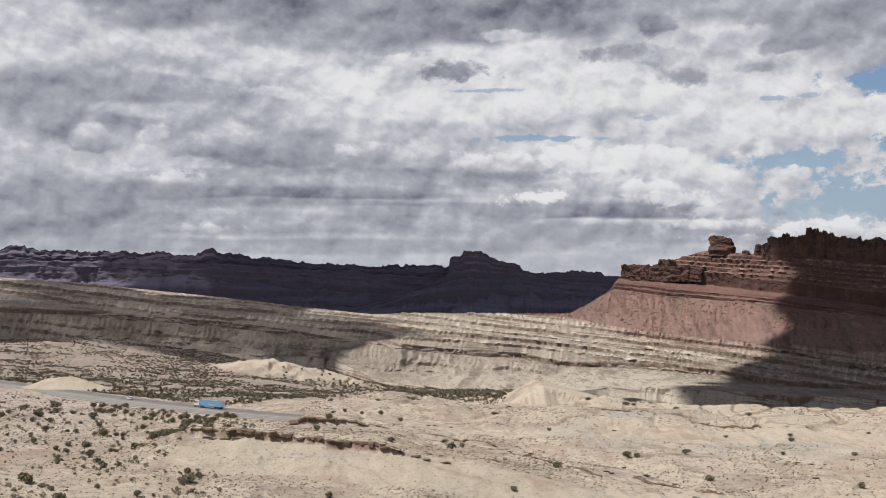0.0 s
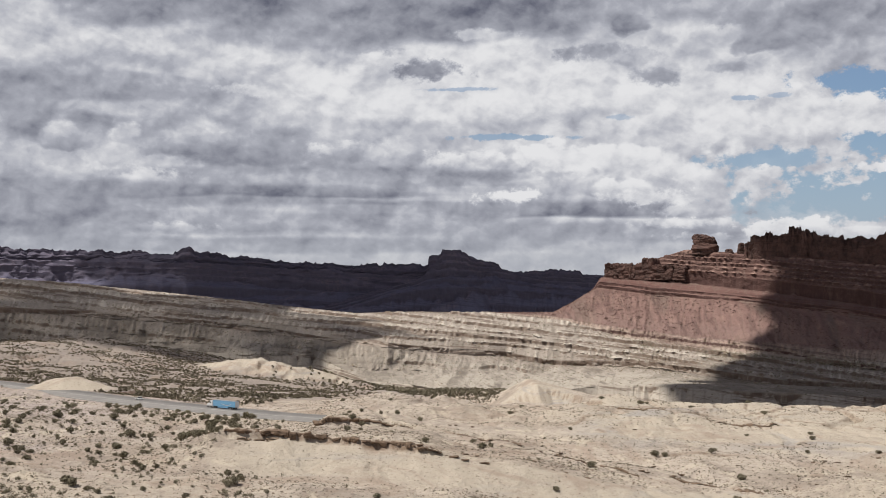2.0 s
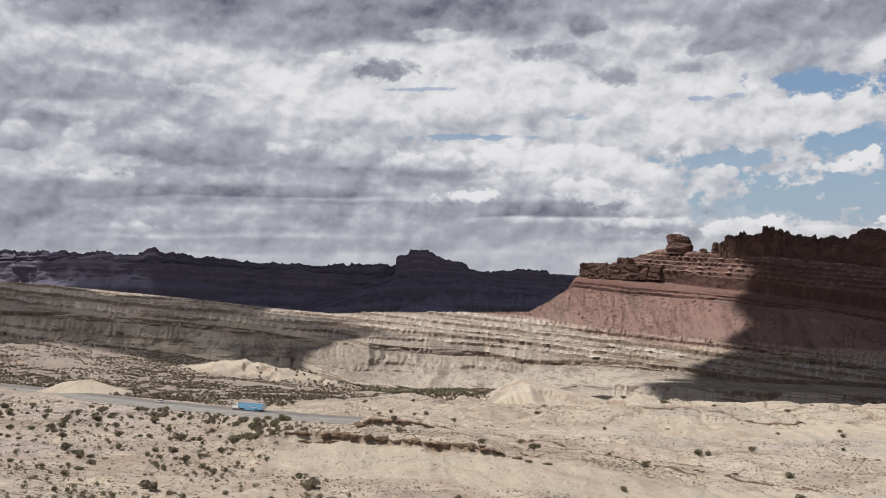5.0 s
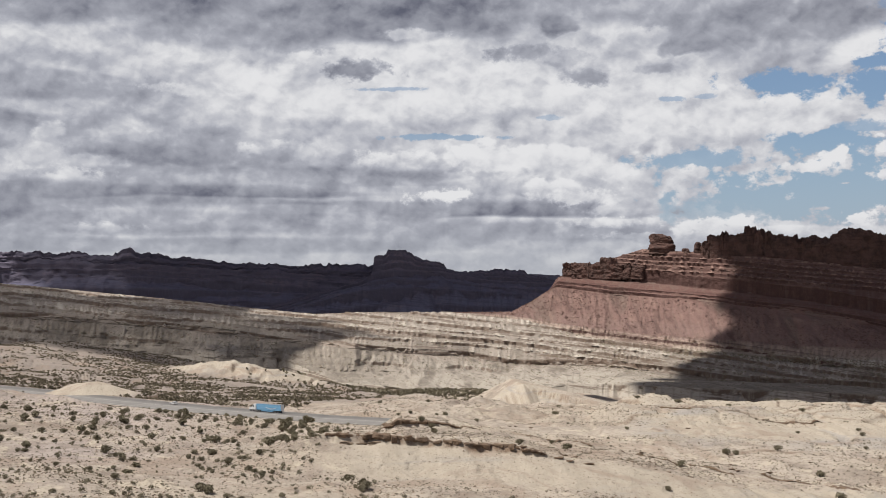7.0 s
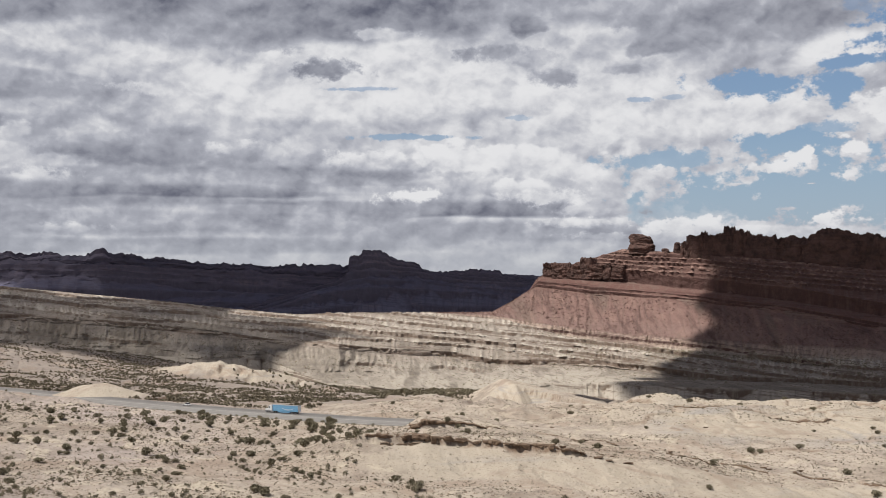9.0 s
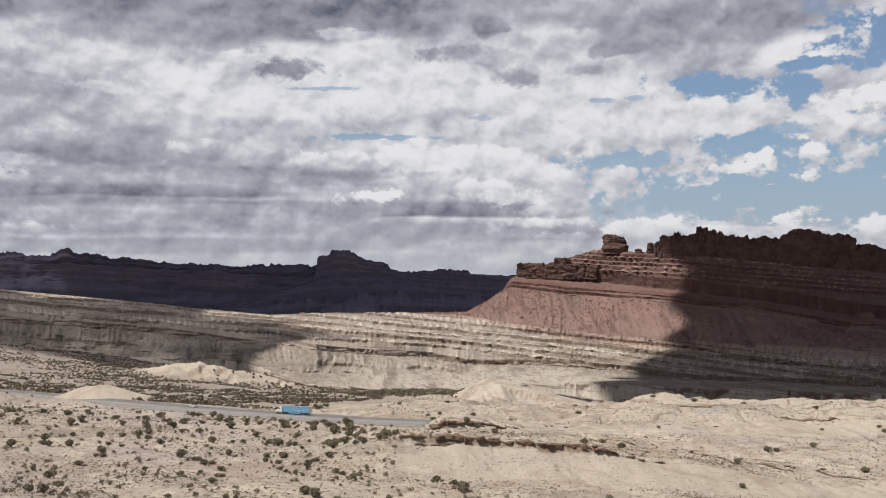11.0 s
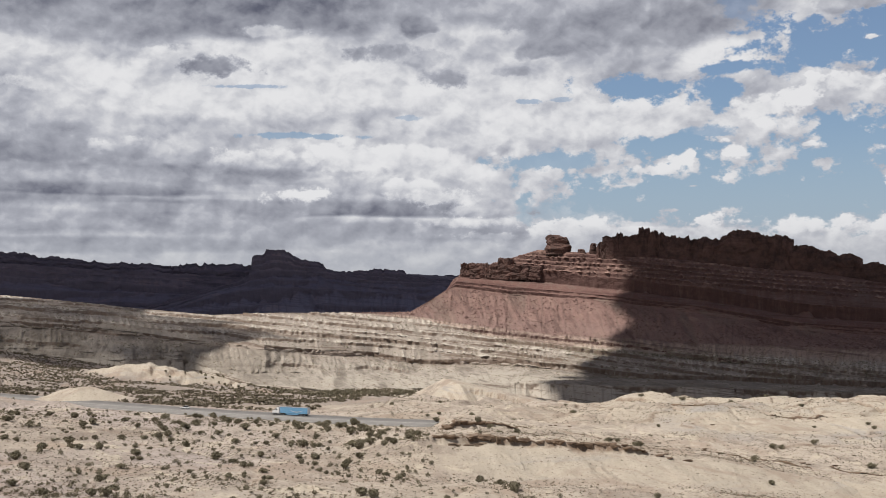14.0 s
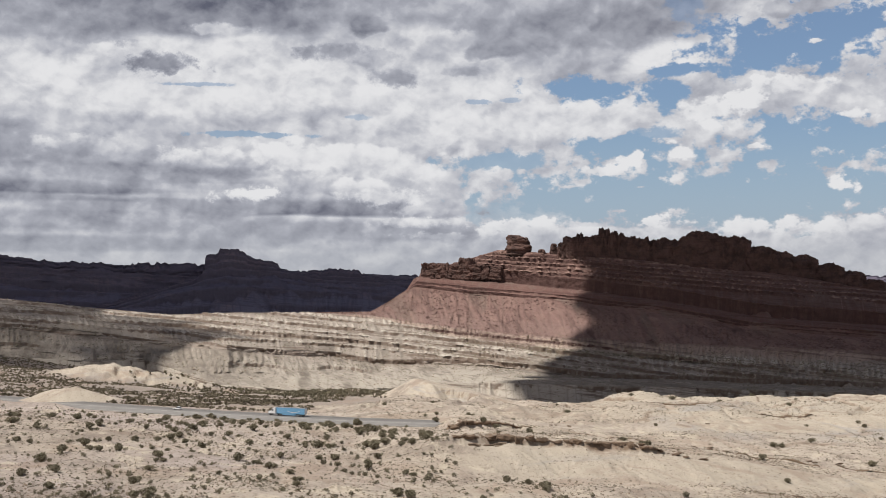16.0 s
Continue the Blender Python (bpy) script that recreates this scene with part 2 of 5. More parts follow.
    puff(heap, 23.2, 3.26, 1.0, 0.23, 0.66, 0.10, 0.60)
    puff(heap, 17.9, 2.58, 4.1, 0.62, 0.86, 0.15, 1.00)
    puff(heap, 24.6, 2.69, 2.5, 0.68, 0.94, 0.15, 1.00)
    puff(heap, 26.6, 2.75, 2.7, 0.74, 0.92, 0.15, 1.00)
    puff(stratus, 22.0, 2.12, 6.3, 0.45, 0.74, 0.10, 1.00)
    puff(heap, 30.0, 2.63, 4.7, 0.74, 0.90, 0.15, 1.00)
    puff(heap, 34.5, 2.58, 4.3, 0.74, 0.84, 0.15, 1.00)
    puff(heap, 13.9, 2.07, 4.2, 0.45, 0.66, 0.10, 1.00)
    puff(heap, 27.6, 8.13, 3.7, 1.36, 0.90, 0.15, 0.60)
    puff(heap, 29.2, 8.54, 1.7, 1.31, 0.97, 0.10, 0.60)
    puff(heap, 32.1, 9.24, 3.4, 0.74, 0.88, 0.15, 0.70)
    puff(heap, 34.1, 7.76, 1.3, 0.40, 0.92, 0.10, 0.60)
    puff(heap, 33.8, 4.39, 1.5, 0.68, 0.97, 0.10, 0.60)
    puff(heap, 32.8, 11.25, 0.9, 0.28, 0.84, 0.10, 0.60)
    puff(heap, 31.8, 12.93, 3.4, 1.02, 0.52, 0.10, 0.80)
    puff(heap, 29.7, 6.36, 0.5, 0.20, 0.90, 0.10, 0.60)
    # seen from beneath, the deck overhead shows its grey bases
    tone = k.math("SUBTRACT", tone, k.ramp(true_el, 14.5, 32.0, 0.0, 0.74))
    relief = k.math("MULTIPLY_ADD", k.math("SUBTRACT", heaped, heaped_above), 0.30, k.math("MULTIPLY", k.math("SUBTRACT", k.noise(curled, 20.0, 8.0, 0.55), k.noise(shifted(curled, tilt @ Vector((-0.008, 0.0, 0.016))), 20.0, 8.0, 0.55)), 0.32))
    knobs = k.math("SUBTRACT", k.noise(curled, 58.0, 6.0, 0.6), k.noise(shifted(curled, tilt @ Vector((-0.003, 0.0, 0.006))), 58.0, 6.0, 0.6))
    relief = k.math("MULTIPLY_ADD", knobs, 0.34, relief)
    tone = k.math("ADD", tone, k.math("MULTIPLY_ADD", fine, 0.12, relief))
    grey = k.mix(k.math("MULTIPLY", tone, 1.7, clamp=True), (0.112, 0.119, 0.162), (0.428, 0.440, 0.494))
    white = k.mix(k.ramp(tone, 0.50, 1.0), grey, (0.770, 0.770, 0.785))
    blue = k.mix(1.0, sky.outputs[0], (0.068, 0.077, 0.090), "MULTIPLY")
    blue = k.mix(k.ramp(true_el, 1.0, 9.0, 0.62, 0.16), blue, (0.375, 0.465, 0.600))
    colour = k.mix(cover, blue, white)
    haze = k.ramp(true_el, 0.0, 3.2, 0.60, 0.0)
    colour = k.mix(haze, colour, (0.385, 0.405, 0.450))
    background = k.add("ShaderNodeBackground", Color=colour, Strength=1.0)
    out = world.node_tree.nodes.new("ShaderNodeOutputWorld")
    k.links.new(background.outputs[0], out.inputs[0])


build_sky()


# ---------------------------------------------------------------- materials
def material(name):
    m = bpy.data.materials.new(name)
    m.use_nodes = True
    m.node_tree.nodes.clear()
    k = Nodes(m.node_tree)
    shader = k.add("ShaderNodeBsdfPrincipled")
    out = k.add("ShaderNodeOutputMaterial")
    k.links.new(shader.outputs[0], out.inputs[0])
    shader.inputs["Roughness"].default_value = 0.9
    shader.inputs["Specular IOR Level"].default_value = 0.15
    place = k.add("ShaderNodeNewGeometry").outputs["Position"]
    return m, k, shader, place


def bump(k, shader, height, strength=0.5, distance=1.0):
    b = k.add("ShaderNodeBump", Height=height, Strength=strength, Distance=distance)
    k.links.new(b.outputs[0], shader.inputs["Normal"])


def plain(name, colour, rough=0.6, metal=0.0, vary=0.12, scale=3.0):
    """A painted or bare surface with slight mottling."""
    m, k, shader, place = material(name)
    n = k.noise(place, scale, 5.0, 0.6)
    k.put(shader.inputs["Base Color"], k.mix(k.ramp(n, 0.3, 0.7), tuple(c * (1 - vary) for c in colour), tuple(c * (1 + vary) for c in colour)))
    shader.inputs["Roughness"].default_value, shader.inputs["Metallic"].default_value = rough, metal
    return m


def desert_soil():
    m, k, shader, place = material("desert_soil")
    flat = k.scaled(place, 1, 1, 0.3)
    parts = k.add("ShaderNodeSeparateXYZ", Vector=place)
    east = k.ramp(k.math("MULTIPLY_ADD", k.noise(flat, 0.012, 5.0, 0.6), 160.0, parts.outputs[0]), -105.0, 0.0)
    colour = k.mix(east, (0.402, 0.344, 0.316), (0.466, 0.402, 0.338))
    colour = k.mix(k.ramp(k.noise(flat, 0.008, 5.0, 0.6, 0.6), 0.40, 0.66, 0.0, 0.7), colour, (0.40, 0.345, 0.275))
    colour = k.mix(k.ramp(k.noise(flat, 0.03, 6.0, 0.65, 0.9), 0.45, 0.66, 0.0, 0.75), colour, (0.255, 0.212, 0.178))
    colour = k.mix(k.ramp(k.noise(flat, 0.055, 6.0, 0.68, 1.4), 0.53, 0.64, 0.0, 0.8), colour, (0.53, 0.465, 0.37))
    colour = k.mix(k.ramp(k.noise(flat, 0.30, 5.0, 0.72), 0.50, 0.70, 0.0, 0.65), colour, (0.190, 0.155, 0.128))
    valley = k.math("MULTIPLY", k.ramp(parts.outputs[1], 600.0, 720.0), k.ramp(parts.outputs[0], 30.0, -60.0))
    colour = k.mix(k.math("MULTIPLY", valley, k.ramp(k.noise(flat, 0.02, 5.0, 0.6), 0.30, 0.60, 0.60, 1.0)), colour, (0.268, 0.230, 0.202))
    pale = k.add("ShaderNodeAttribute")
    pale.attribute_name = "pale"
    streak = k.noise(k.scaled(place, 0.30, 0.02, 0.1), 1.0, 5.0, 0.6)
    clay = k.mix(k.ramp(streak, 0.30, 0.75, 0.2, 0.8), (0.400, 0.346, 0.278), (0.505, 0.445, 0.368))
    clay = k.mix(k.ramp(k.noise(k.scaled(place, 0.012, 0.012, 0.3), 1.0, 4.0), 0.50, 0.68, 0.0, 0.8), clay, (0.326, 0.312, 0.300))
    colour = k.mix(pale.outputs["Fac"], colour, clay)
    colour = k.mix(k.ramp(k.noise(flat, 0.9, 4.0, 0.72), 0.56, 0.67, 0.0, 0.62), colour, (0.150, 0.126, 0.104))
    colour = k.mix(k.ramp(k.noise(k.scaled(place, 1, 1, 1), 0.7, 3.0, 0.7), 0.58, 0.72, 0.0, 0.5), colour, (0.47, 0.42, 0.36))
    colour = k.mix(k.ramp(k.noise(flat, 0.018, 6.0, 0.7, 1.2), 0.50, 0.62, 0.0, 0.55), colour, (0.300, 0.228, 0.178))
    rock = k.add("ShaderNodeAttribute")
    rock.attribute_name = "rock"
    joints = k.noise(k.scaled(place, 0.5, 0.5, 0.15), 1.0, 5.0, 0.7)
    colour = k.mix(k.math("MULTIPLY", rock.outputs["Fac"], k.ramp(joints, 0.35, 0.60, 0.3, 0.95)), colour, (0.21, 0.148, 0.105))
    k.put(shader.inputs["Base Color"], colour)
    bump(k, shader, k.noise(place, 0.45, 7.0, 0.75), 0.75, 1.3)
    return m


def strata_rock(name, layers, hard, light, speck, fine=0.35, loose=(90, 91)):
    """Layered sediment. layers: (stratum, colour) pairs along the mesh's own layer count; hard, light, speck: colours of
    the cliff-forming beds, of bleached patches and of small debris. loose: the strata that are waste slopes, streaked downhill."""
    m, k, shader, place = material(name)
    layer, bed, rill = (k.add("ShaderNodeAttribute") for _ in range(3))
    layer.attribute_name, bed.attribute_name, rill.attribute_name = "stratum", "bed", "rill"
    rough = k.math("MULTIPLY_ADD", k.noise(place, 0.02, 6.0, 0.65), 0.5, -0.25)
    level = k.math("ADD", layer.outputs["Fac"], rough)
    colour = layers[0][1]
    for (a, _), (b, c) in zip(layers, layers[1:]):
        colour = k.mix(k.ramp(level, a + 0.35 * (b - a), b), colour, c)
    colour = k.mix(k.ramp(k.noise(place, 0.012, 7.0, 0.68, 0.5), 0.48, 0.74, 0.0, 0.6), colour, light)
    debris = k.math("MULTIPLY", rill.outputs["Fac"], k.ramp(k.noise(place, 0.03, 6.0, 0.7), 0.30, 0.62, 0.45, 1.0))
    colour = k.mix(debris, colour, tuple(0.60 * s + 0.32 * c for s, c in zip(speck, layers[1][1])))
    colour = k.mix(k.math("MULTIPLY", rill.outputs["Fac"], -0.85, clamp=True), colour, tuple(1.12 * c for c in light))
    joints = k.noise(k.scaled(place, 0.12, 0.12, 0.02), 1.0, 4.0, 0.7)
    colour = k.mix(k.math("MULTIPLY", bed.outputs["Fac"], k.ramp(joints, 0.30, 0.60, 0.45, 1.0)), colour, hard)
    spot = k.add("ShaderNodeSeparateXYZ", Vector=place)
    course = k.add("ShaderNodeCombineXYZ", X=k.math("MULTIPLY", spot.outputs[0], 0.008), Y=k.math("MULTIPLY", spot.outputs[1], 0.002), Z=k.math("MULTIPLY", k.math("MULTIPLY_ADD", spot.outputs[0], 0.10, spot.outputs[2]), 0.22)).outputs[0]
    beds = k.noise(course, 1.0, 5.0, 0.75)
    broken = k.ramp(k.noise(place, 0.035, 5.0, 0.7), 0.34, 0.52, 0.2, 1.0)
    waste = k.math("MULTIPLY", k.ramp(layer.outputs["Fac"], loose[0] - 0.08, loose[0] + 0.08), k.ramp(layer.outputs["Fac"], loose[1] + 0.05, loose[1] - 0.10))
    colour = k.mix(k.math("MULTIPLY", k.math("MULTIPLY", k.ramp(beds, 0.51, 0.58, 0.0, fine), broken), k.math("MULTIPLY_ADD", waste, -0.82, 1.0)), colour, hard)
    chutes = k.noise(k.scaled(place, 0.075, 0.015, 0.009), 1.0, 7.0, 0.66, 0.4)
    colour = k.mix(k.math("MULTIPLY", waste, k.ramp(chutes, 0.50, 0.66, 0.0, 0.75)), colour, speck)
    colour = k.mix(k.math("MULTIPLY", waste, k.ramp(chutes, 0.46, 0.34, 0.0, 0.55)), colour, light)
    colour = k.mix(k.ramp(k.noise(place, 0.16, 6.0, 0.75), 0.50, 0.70, 0.0, 0.55), colour, speck)
    k.put(shader.inputs["Base Color"], colour)
    bump(k, shader, k.noise(k.scaled(place, 1, 1, 1.8), 0.10, 6.0, 0.72), 0.7, 4.5)
    return m


def sandstone(name, light, dark, scale=0.5):
    m, k, shader, place = material(name)
    colour = k.mix(k.ramp(k.noise(place, scale, 6.0, 0.65), 0.35, 0.68), light, dark)
    beds = k.noise(k.scaled(place, 0.25, 0.25, 3.0), scale, 5.0, 0.7)
    colour = k.mix(k.ramp(beds, 0.5, 0.7, 0.0, 0.5), colour, tuple(c * 0.55 for c in dark))
    k.put(shader.inputs["Base Color"], colour)
    bump(k, shader, k.noise(place, scale * 3, 7.0, 0.72), 0.8, 1.0 / scale * 0.4)
    return m


def foliage(name, light, dark):
    m, k, shader, place = material(name)
    chance = k.add("ShaderNodeObjectInfo").outputs["Random"]
    colour = k.mix(k.ramp(k.noise(place, 1.6, 4.0, 0.7), 0.35, 0.68), dark, light)
    colour = k.mix(k.math("MULTIPLY", chance, 0.35), colour, (0.13, 0.115, 0.07))
    k.put(shader.inputs["Base Color"], colour)
    shader.inputs["Roughness"].default_value = 0.8
    return m


def cloud_matter(name, gaps):
    """gaps: how much light comes through the cloud's thin places."""
    m, k, shader, place = material(name)
    if gaps:
        out = next(n for n in m.node_tree.nodes if n.type == "OUTPUT_MATERIAL")
        blend = k.add("ShaderNodeMixShader")
        k.put(blend.inputs[0], k.ramp(k.noise(place, 0.006, 5.0, 0.6), 0.35, 0.65, 1.5 * gaps, 0.5 * gaps))
        k.links.new(shader.outputs[0], blend.inputs[1])
        k.links.new(k.add("ShaderNodeBsdfTransparent").outputs[0], blend.inputs[2])
        k.links.new(blend.outputs[0], out.inputs[0])
    k.put(shader.inputs["Base Color"], k.mix(k.ramp(k.noise(place, 0.004, 5.0), 0.3, 0.7), (0.78, 0.78, 0.80), (0.9, 0.9, 0.9)))
    shader.inputs["Roughness"].default_value = 1.0
    return m


SOIL = desert_soil()
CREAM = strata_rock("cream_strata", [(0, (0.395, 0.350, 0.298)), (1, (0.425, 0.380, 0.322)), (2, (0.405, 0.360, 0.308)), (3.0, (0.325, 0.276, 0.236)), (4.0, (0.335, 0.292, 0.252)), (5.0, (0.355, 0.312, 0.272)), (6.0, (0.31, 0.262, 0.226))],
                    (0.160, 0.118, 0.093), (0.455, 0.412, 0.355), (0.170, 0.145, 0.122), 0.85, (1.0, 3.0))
RED = strata_rock("red_strata", [(0, (0.41, 0.355, 0.295)), (0.6, (0.36, 0.28, 0.235)), (1.0, (0.226, 0.150, 0.133)), (1.5, (0.218, 0.138, 0.121)), (2.1, (0.200, 0.122, 0.106)), (3, (0.148, 0.083, 0.072)), (4, (0.168, 0.102, 0.090)), (5, (0.128, 0.074, 0.064)), (6, (0.172, 0.104, 0.090)), (7, (0.160, 0.090, 0.075))],
                  (0.085, 0.048, 0.043), (0.290, 0.195, 0.162), (0.115, 0.074, 0.065), 0.6, (0.9, 2.0))
# aerial haze is put into these base colours: blue-violet rock, bluest at the foot
FAR_HAZED = strata_rock("far_hazed_strata", [(0, (0.142, 0.143, 0.205)), (1, (0.116, 0.115, 0.172)), (2, (0.134, 0.122, 0.170)), (3, (0.124, 0.110, 0.150))],
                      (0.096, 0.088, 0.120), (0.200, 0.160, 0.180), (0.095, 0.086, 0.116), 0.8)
CAPROCK = sandstone("brown_caprock", (0.235, 0.168, 0.120), (0.130, 0.092, 0.068), 0.35)
CLIFF = sandstone("dark_red_sandstone", (0.150, 0.090, 0.077), (0.078, 0.050, 0.044), 0.06)
TALUS = sandstone("red_talus_rock", (0.215, 0.140, 0.122), (0.130, 0.080, 0.070), 0.06)
LEDGE = sandstone("tan_sandstone", (0.278, 0.218, 0.163), (0.190, 0.138, 0.103), 0.35)
JUNIPER = foliage("juniper_green", (0.268, 0.238, 0.170), (0.154, 0.136, 0.096))
SCRUB = foliage("scrub_green", (0.225, 0.192, 0.138), (0.118, 0.101, 0.073))
BARK = plain("bark", (0.15, 0.11, 0.08), 0.9, 0.0, 0.3)
CLOUD = cloud_matter("cloud", 0.0)
THIN_CLOUD = cloud_matter("thin_cloud", 0.46)
ASPHALT = plain("asphalt", (0.215, 0.205, 0.195), 0.85, 0.0, 0.10, 0.15)
PAINT = plain("road_paint", (0.36, 0.345, 0.32), 0.7)


# ---------------------------------------------------------------- shared shapes
def lattice(ix, iy, seed):
    """A random value in 0..1 for each lattice point."""
    h = (ix.astype(np.int64) * 374761393 + iy.astype(np.int64) * 668265263 + seed * 974711) & 0x7FFFFFFF
    h = ((h ^ (h >> 13)) * 1274126177) & 0x7FFFFFFF
    return ((h ^ (h >> 16)) & 0xFFFF) / 65535.0


def value_noise(x, y, seed=0):
    x, y = np.asarray(x, float), np.asarray(y, float)
    ix, iy = np.floor(x), np.floor(y)
    fx, fy = x - ix, y - iy
    fx, fy = fx * fx * (3 - 2 * fx), fy * fy * (3 - 2 * fy)
    a, b = lattice(ix, iy, seed), lattice(ix + 1, iy, seed)
    c, d = lattice(ix, iy + 1, seed), lattice(ix + 1, iy + 1, seed)
    return (a * (1 - fx) + b * fx) * (1 - fy) + (c * (1 - fx) + d * fx) * fy


def fbm(x, y, octaves=5, seed=0, gain=0.5):
    """Fractal noise about 0, mostly in -1..1."""
    total, amp, norm = 0.0, 1.0, 0.0
    for i in range(octaves):
        total = total + amp * (2 * value_noise(x * 2.03 ** i + 17.3 * i, y * 2.03 ** i - 9.1 * i, seed + i) - 1)
        norm += amp
        amp *= gain
    return total / norm * 1.6


def ridged(x, y, octaves=4, seed=0):
    """Noise with sharp crests, 0..1."""
    total, amp, norm = 0.0, 1.0, 0.0
    for i in range(octaves):
        total = total + amp * (1 - np.abs(2 * value_noise(x * 2.07 ** i + 5.7 * i, y * 2.07 ** i, seed + i) - 1))
        norm += amp
        amp *= 0.5
    return total / norm


def step(a, b, v):
    t = np.clip((np.asarray(v, float) - a) / (b - a), 0, 1)
    return t * t * (3 - 2 * t)


def grid_mesh(name, xyz, mat, **attributes):
    """A mesh of quads over an array of places, rows by columns by three."""
    rows, cols = xyz.shape[:2]
    i = np.arange(rows * cols).reshape(rows, cols)
    quads = np.stack([i[:-1, :-1], i[:-1, 1:], i[1:, 1:], i[1:, :-1]], -1).reshape(-1, 4)
    mesh = bpy.data.meshes.new(name)
    mesh.vertices.add(rows * cols)
    mesh.vertices.foreach_set("co", xyz.reshape(-1).astype(np.float32))
    mesh.loops.add(quads.size)
    mesh.loops.foreach_set("vertex_index", quads.reshape(-1).astype(np.int32))
    mesh.polygons.add(len(quads))
    mesh.polygons.foreach_set("loop_start", np.arange(0, quads.size, 4, dtype=np.int32))
    mesh.update(calc_edges=True)
    mesh.polygons.foreach_set("use_smooth", np.ones(len(quads), bool))
    for key, values in attributes.items():
        mesh.attributes.new(key, "FLOAT", "POINT").data.foreach_set("value", np.broadcast_to(values, (rows, cols)).reshape(-1).astype(np.float32))
    mesh.materials.append(mat)
    return mesh


def part(name, bm, mat, parent=None, label=""):
    """Links a bmesh as one mesh object, under a thing or a part where one is given."""
    mesh = bpy.data.meshes.new(name)
    bm.to_mesh(mesh)
    bm.free()
    mesh.materials.append(mat)
    ob = new(name, mesh)
    if parent:
        ob.parent = parent
    return tagged(ob, label)


def box(bm, x0, y0, z0, x1, y1, z1, bevel=0.0):
    made = bmesh.ops.create_cube(bm, size=1.0, matrix=Matrix.Translation(((x0 + x1) / 2, (y0 + y1) / 2, (z0 + z1) / 2)) @ Matrix.Diagonal((x1 - x0, y1 - y0, z1 - z0, 1)))
    if bevel:
        edges = {e for v in made["verts"] for e in v.link_edges}
        bmesh.ops.bevel(bm, geom=list(edges), offset=bevel, segments=2, affect="EDGES", profile=0.6)


# ---------------------------------------------------------------- ground
MIDDLE = (-90.0, 8.0)  # the plan is swept out from here


def ledge_line(x):
    """How far ahead the caprock's front edge runs."""
    return 381 - 0.06 * (x + 75) + 5 * fbm(x / 30, x * 0 + 3.3, 3, 5)


ROAD_Z = -4.7
BENCH = (103, 1168, -49)  # the pointed end of the tilted bench


def road_y(x):
    """The road's middle line: a gentle bend round the spur."""
    x = np.asarray(x, float)
    return np.interp(x, (-900, -420, -267, -193, -150, -90, -56, 0, 60, 300), (1120, 812, 690, 622, 585, 541, 523, 508, 506, 520))


def ledge_levels(x, y):
    """Where thin ledges crop out, and a level whose halves they follow."""
    out = step(-60, -20, x) * step(395, 430, y) * step(900, 760, y)
    return out, 3.2 * fbm(x / 120, y / 60, 3, 91)


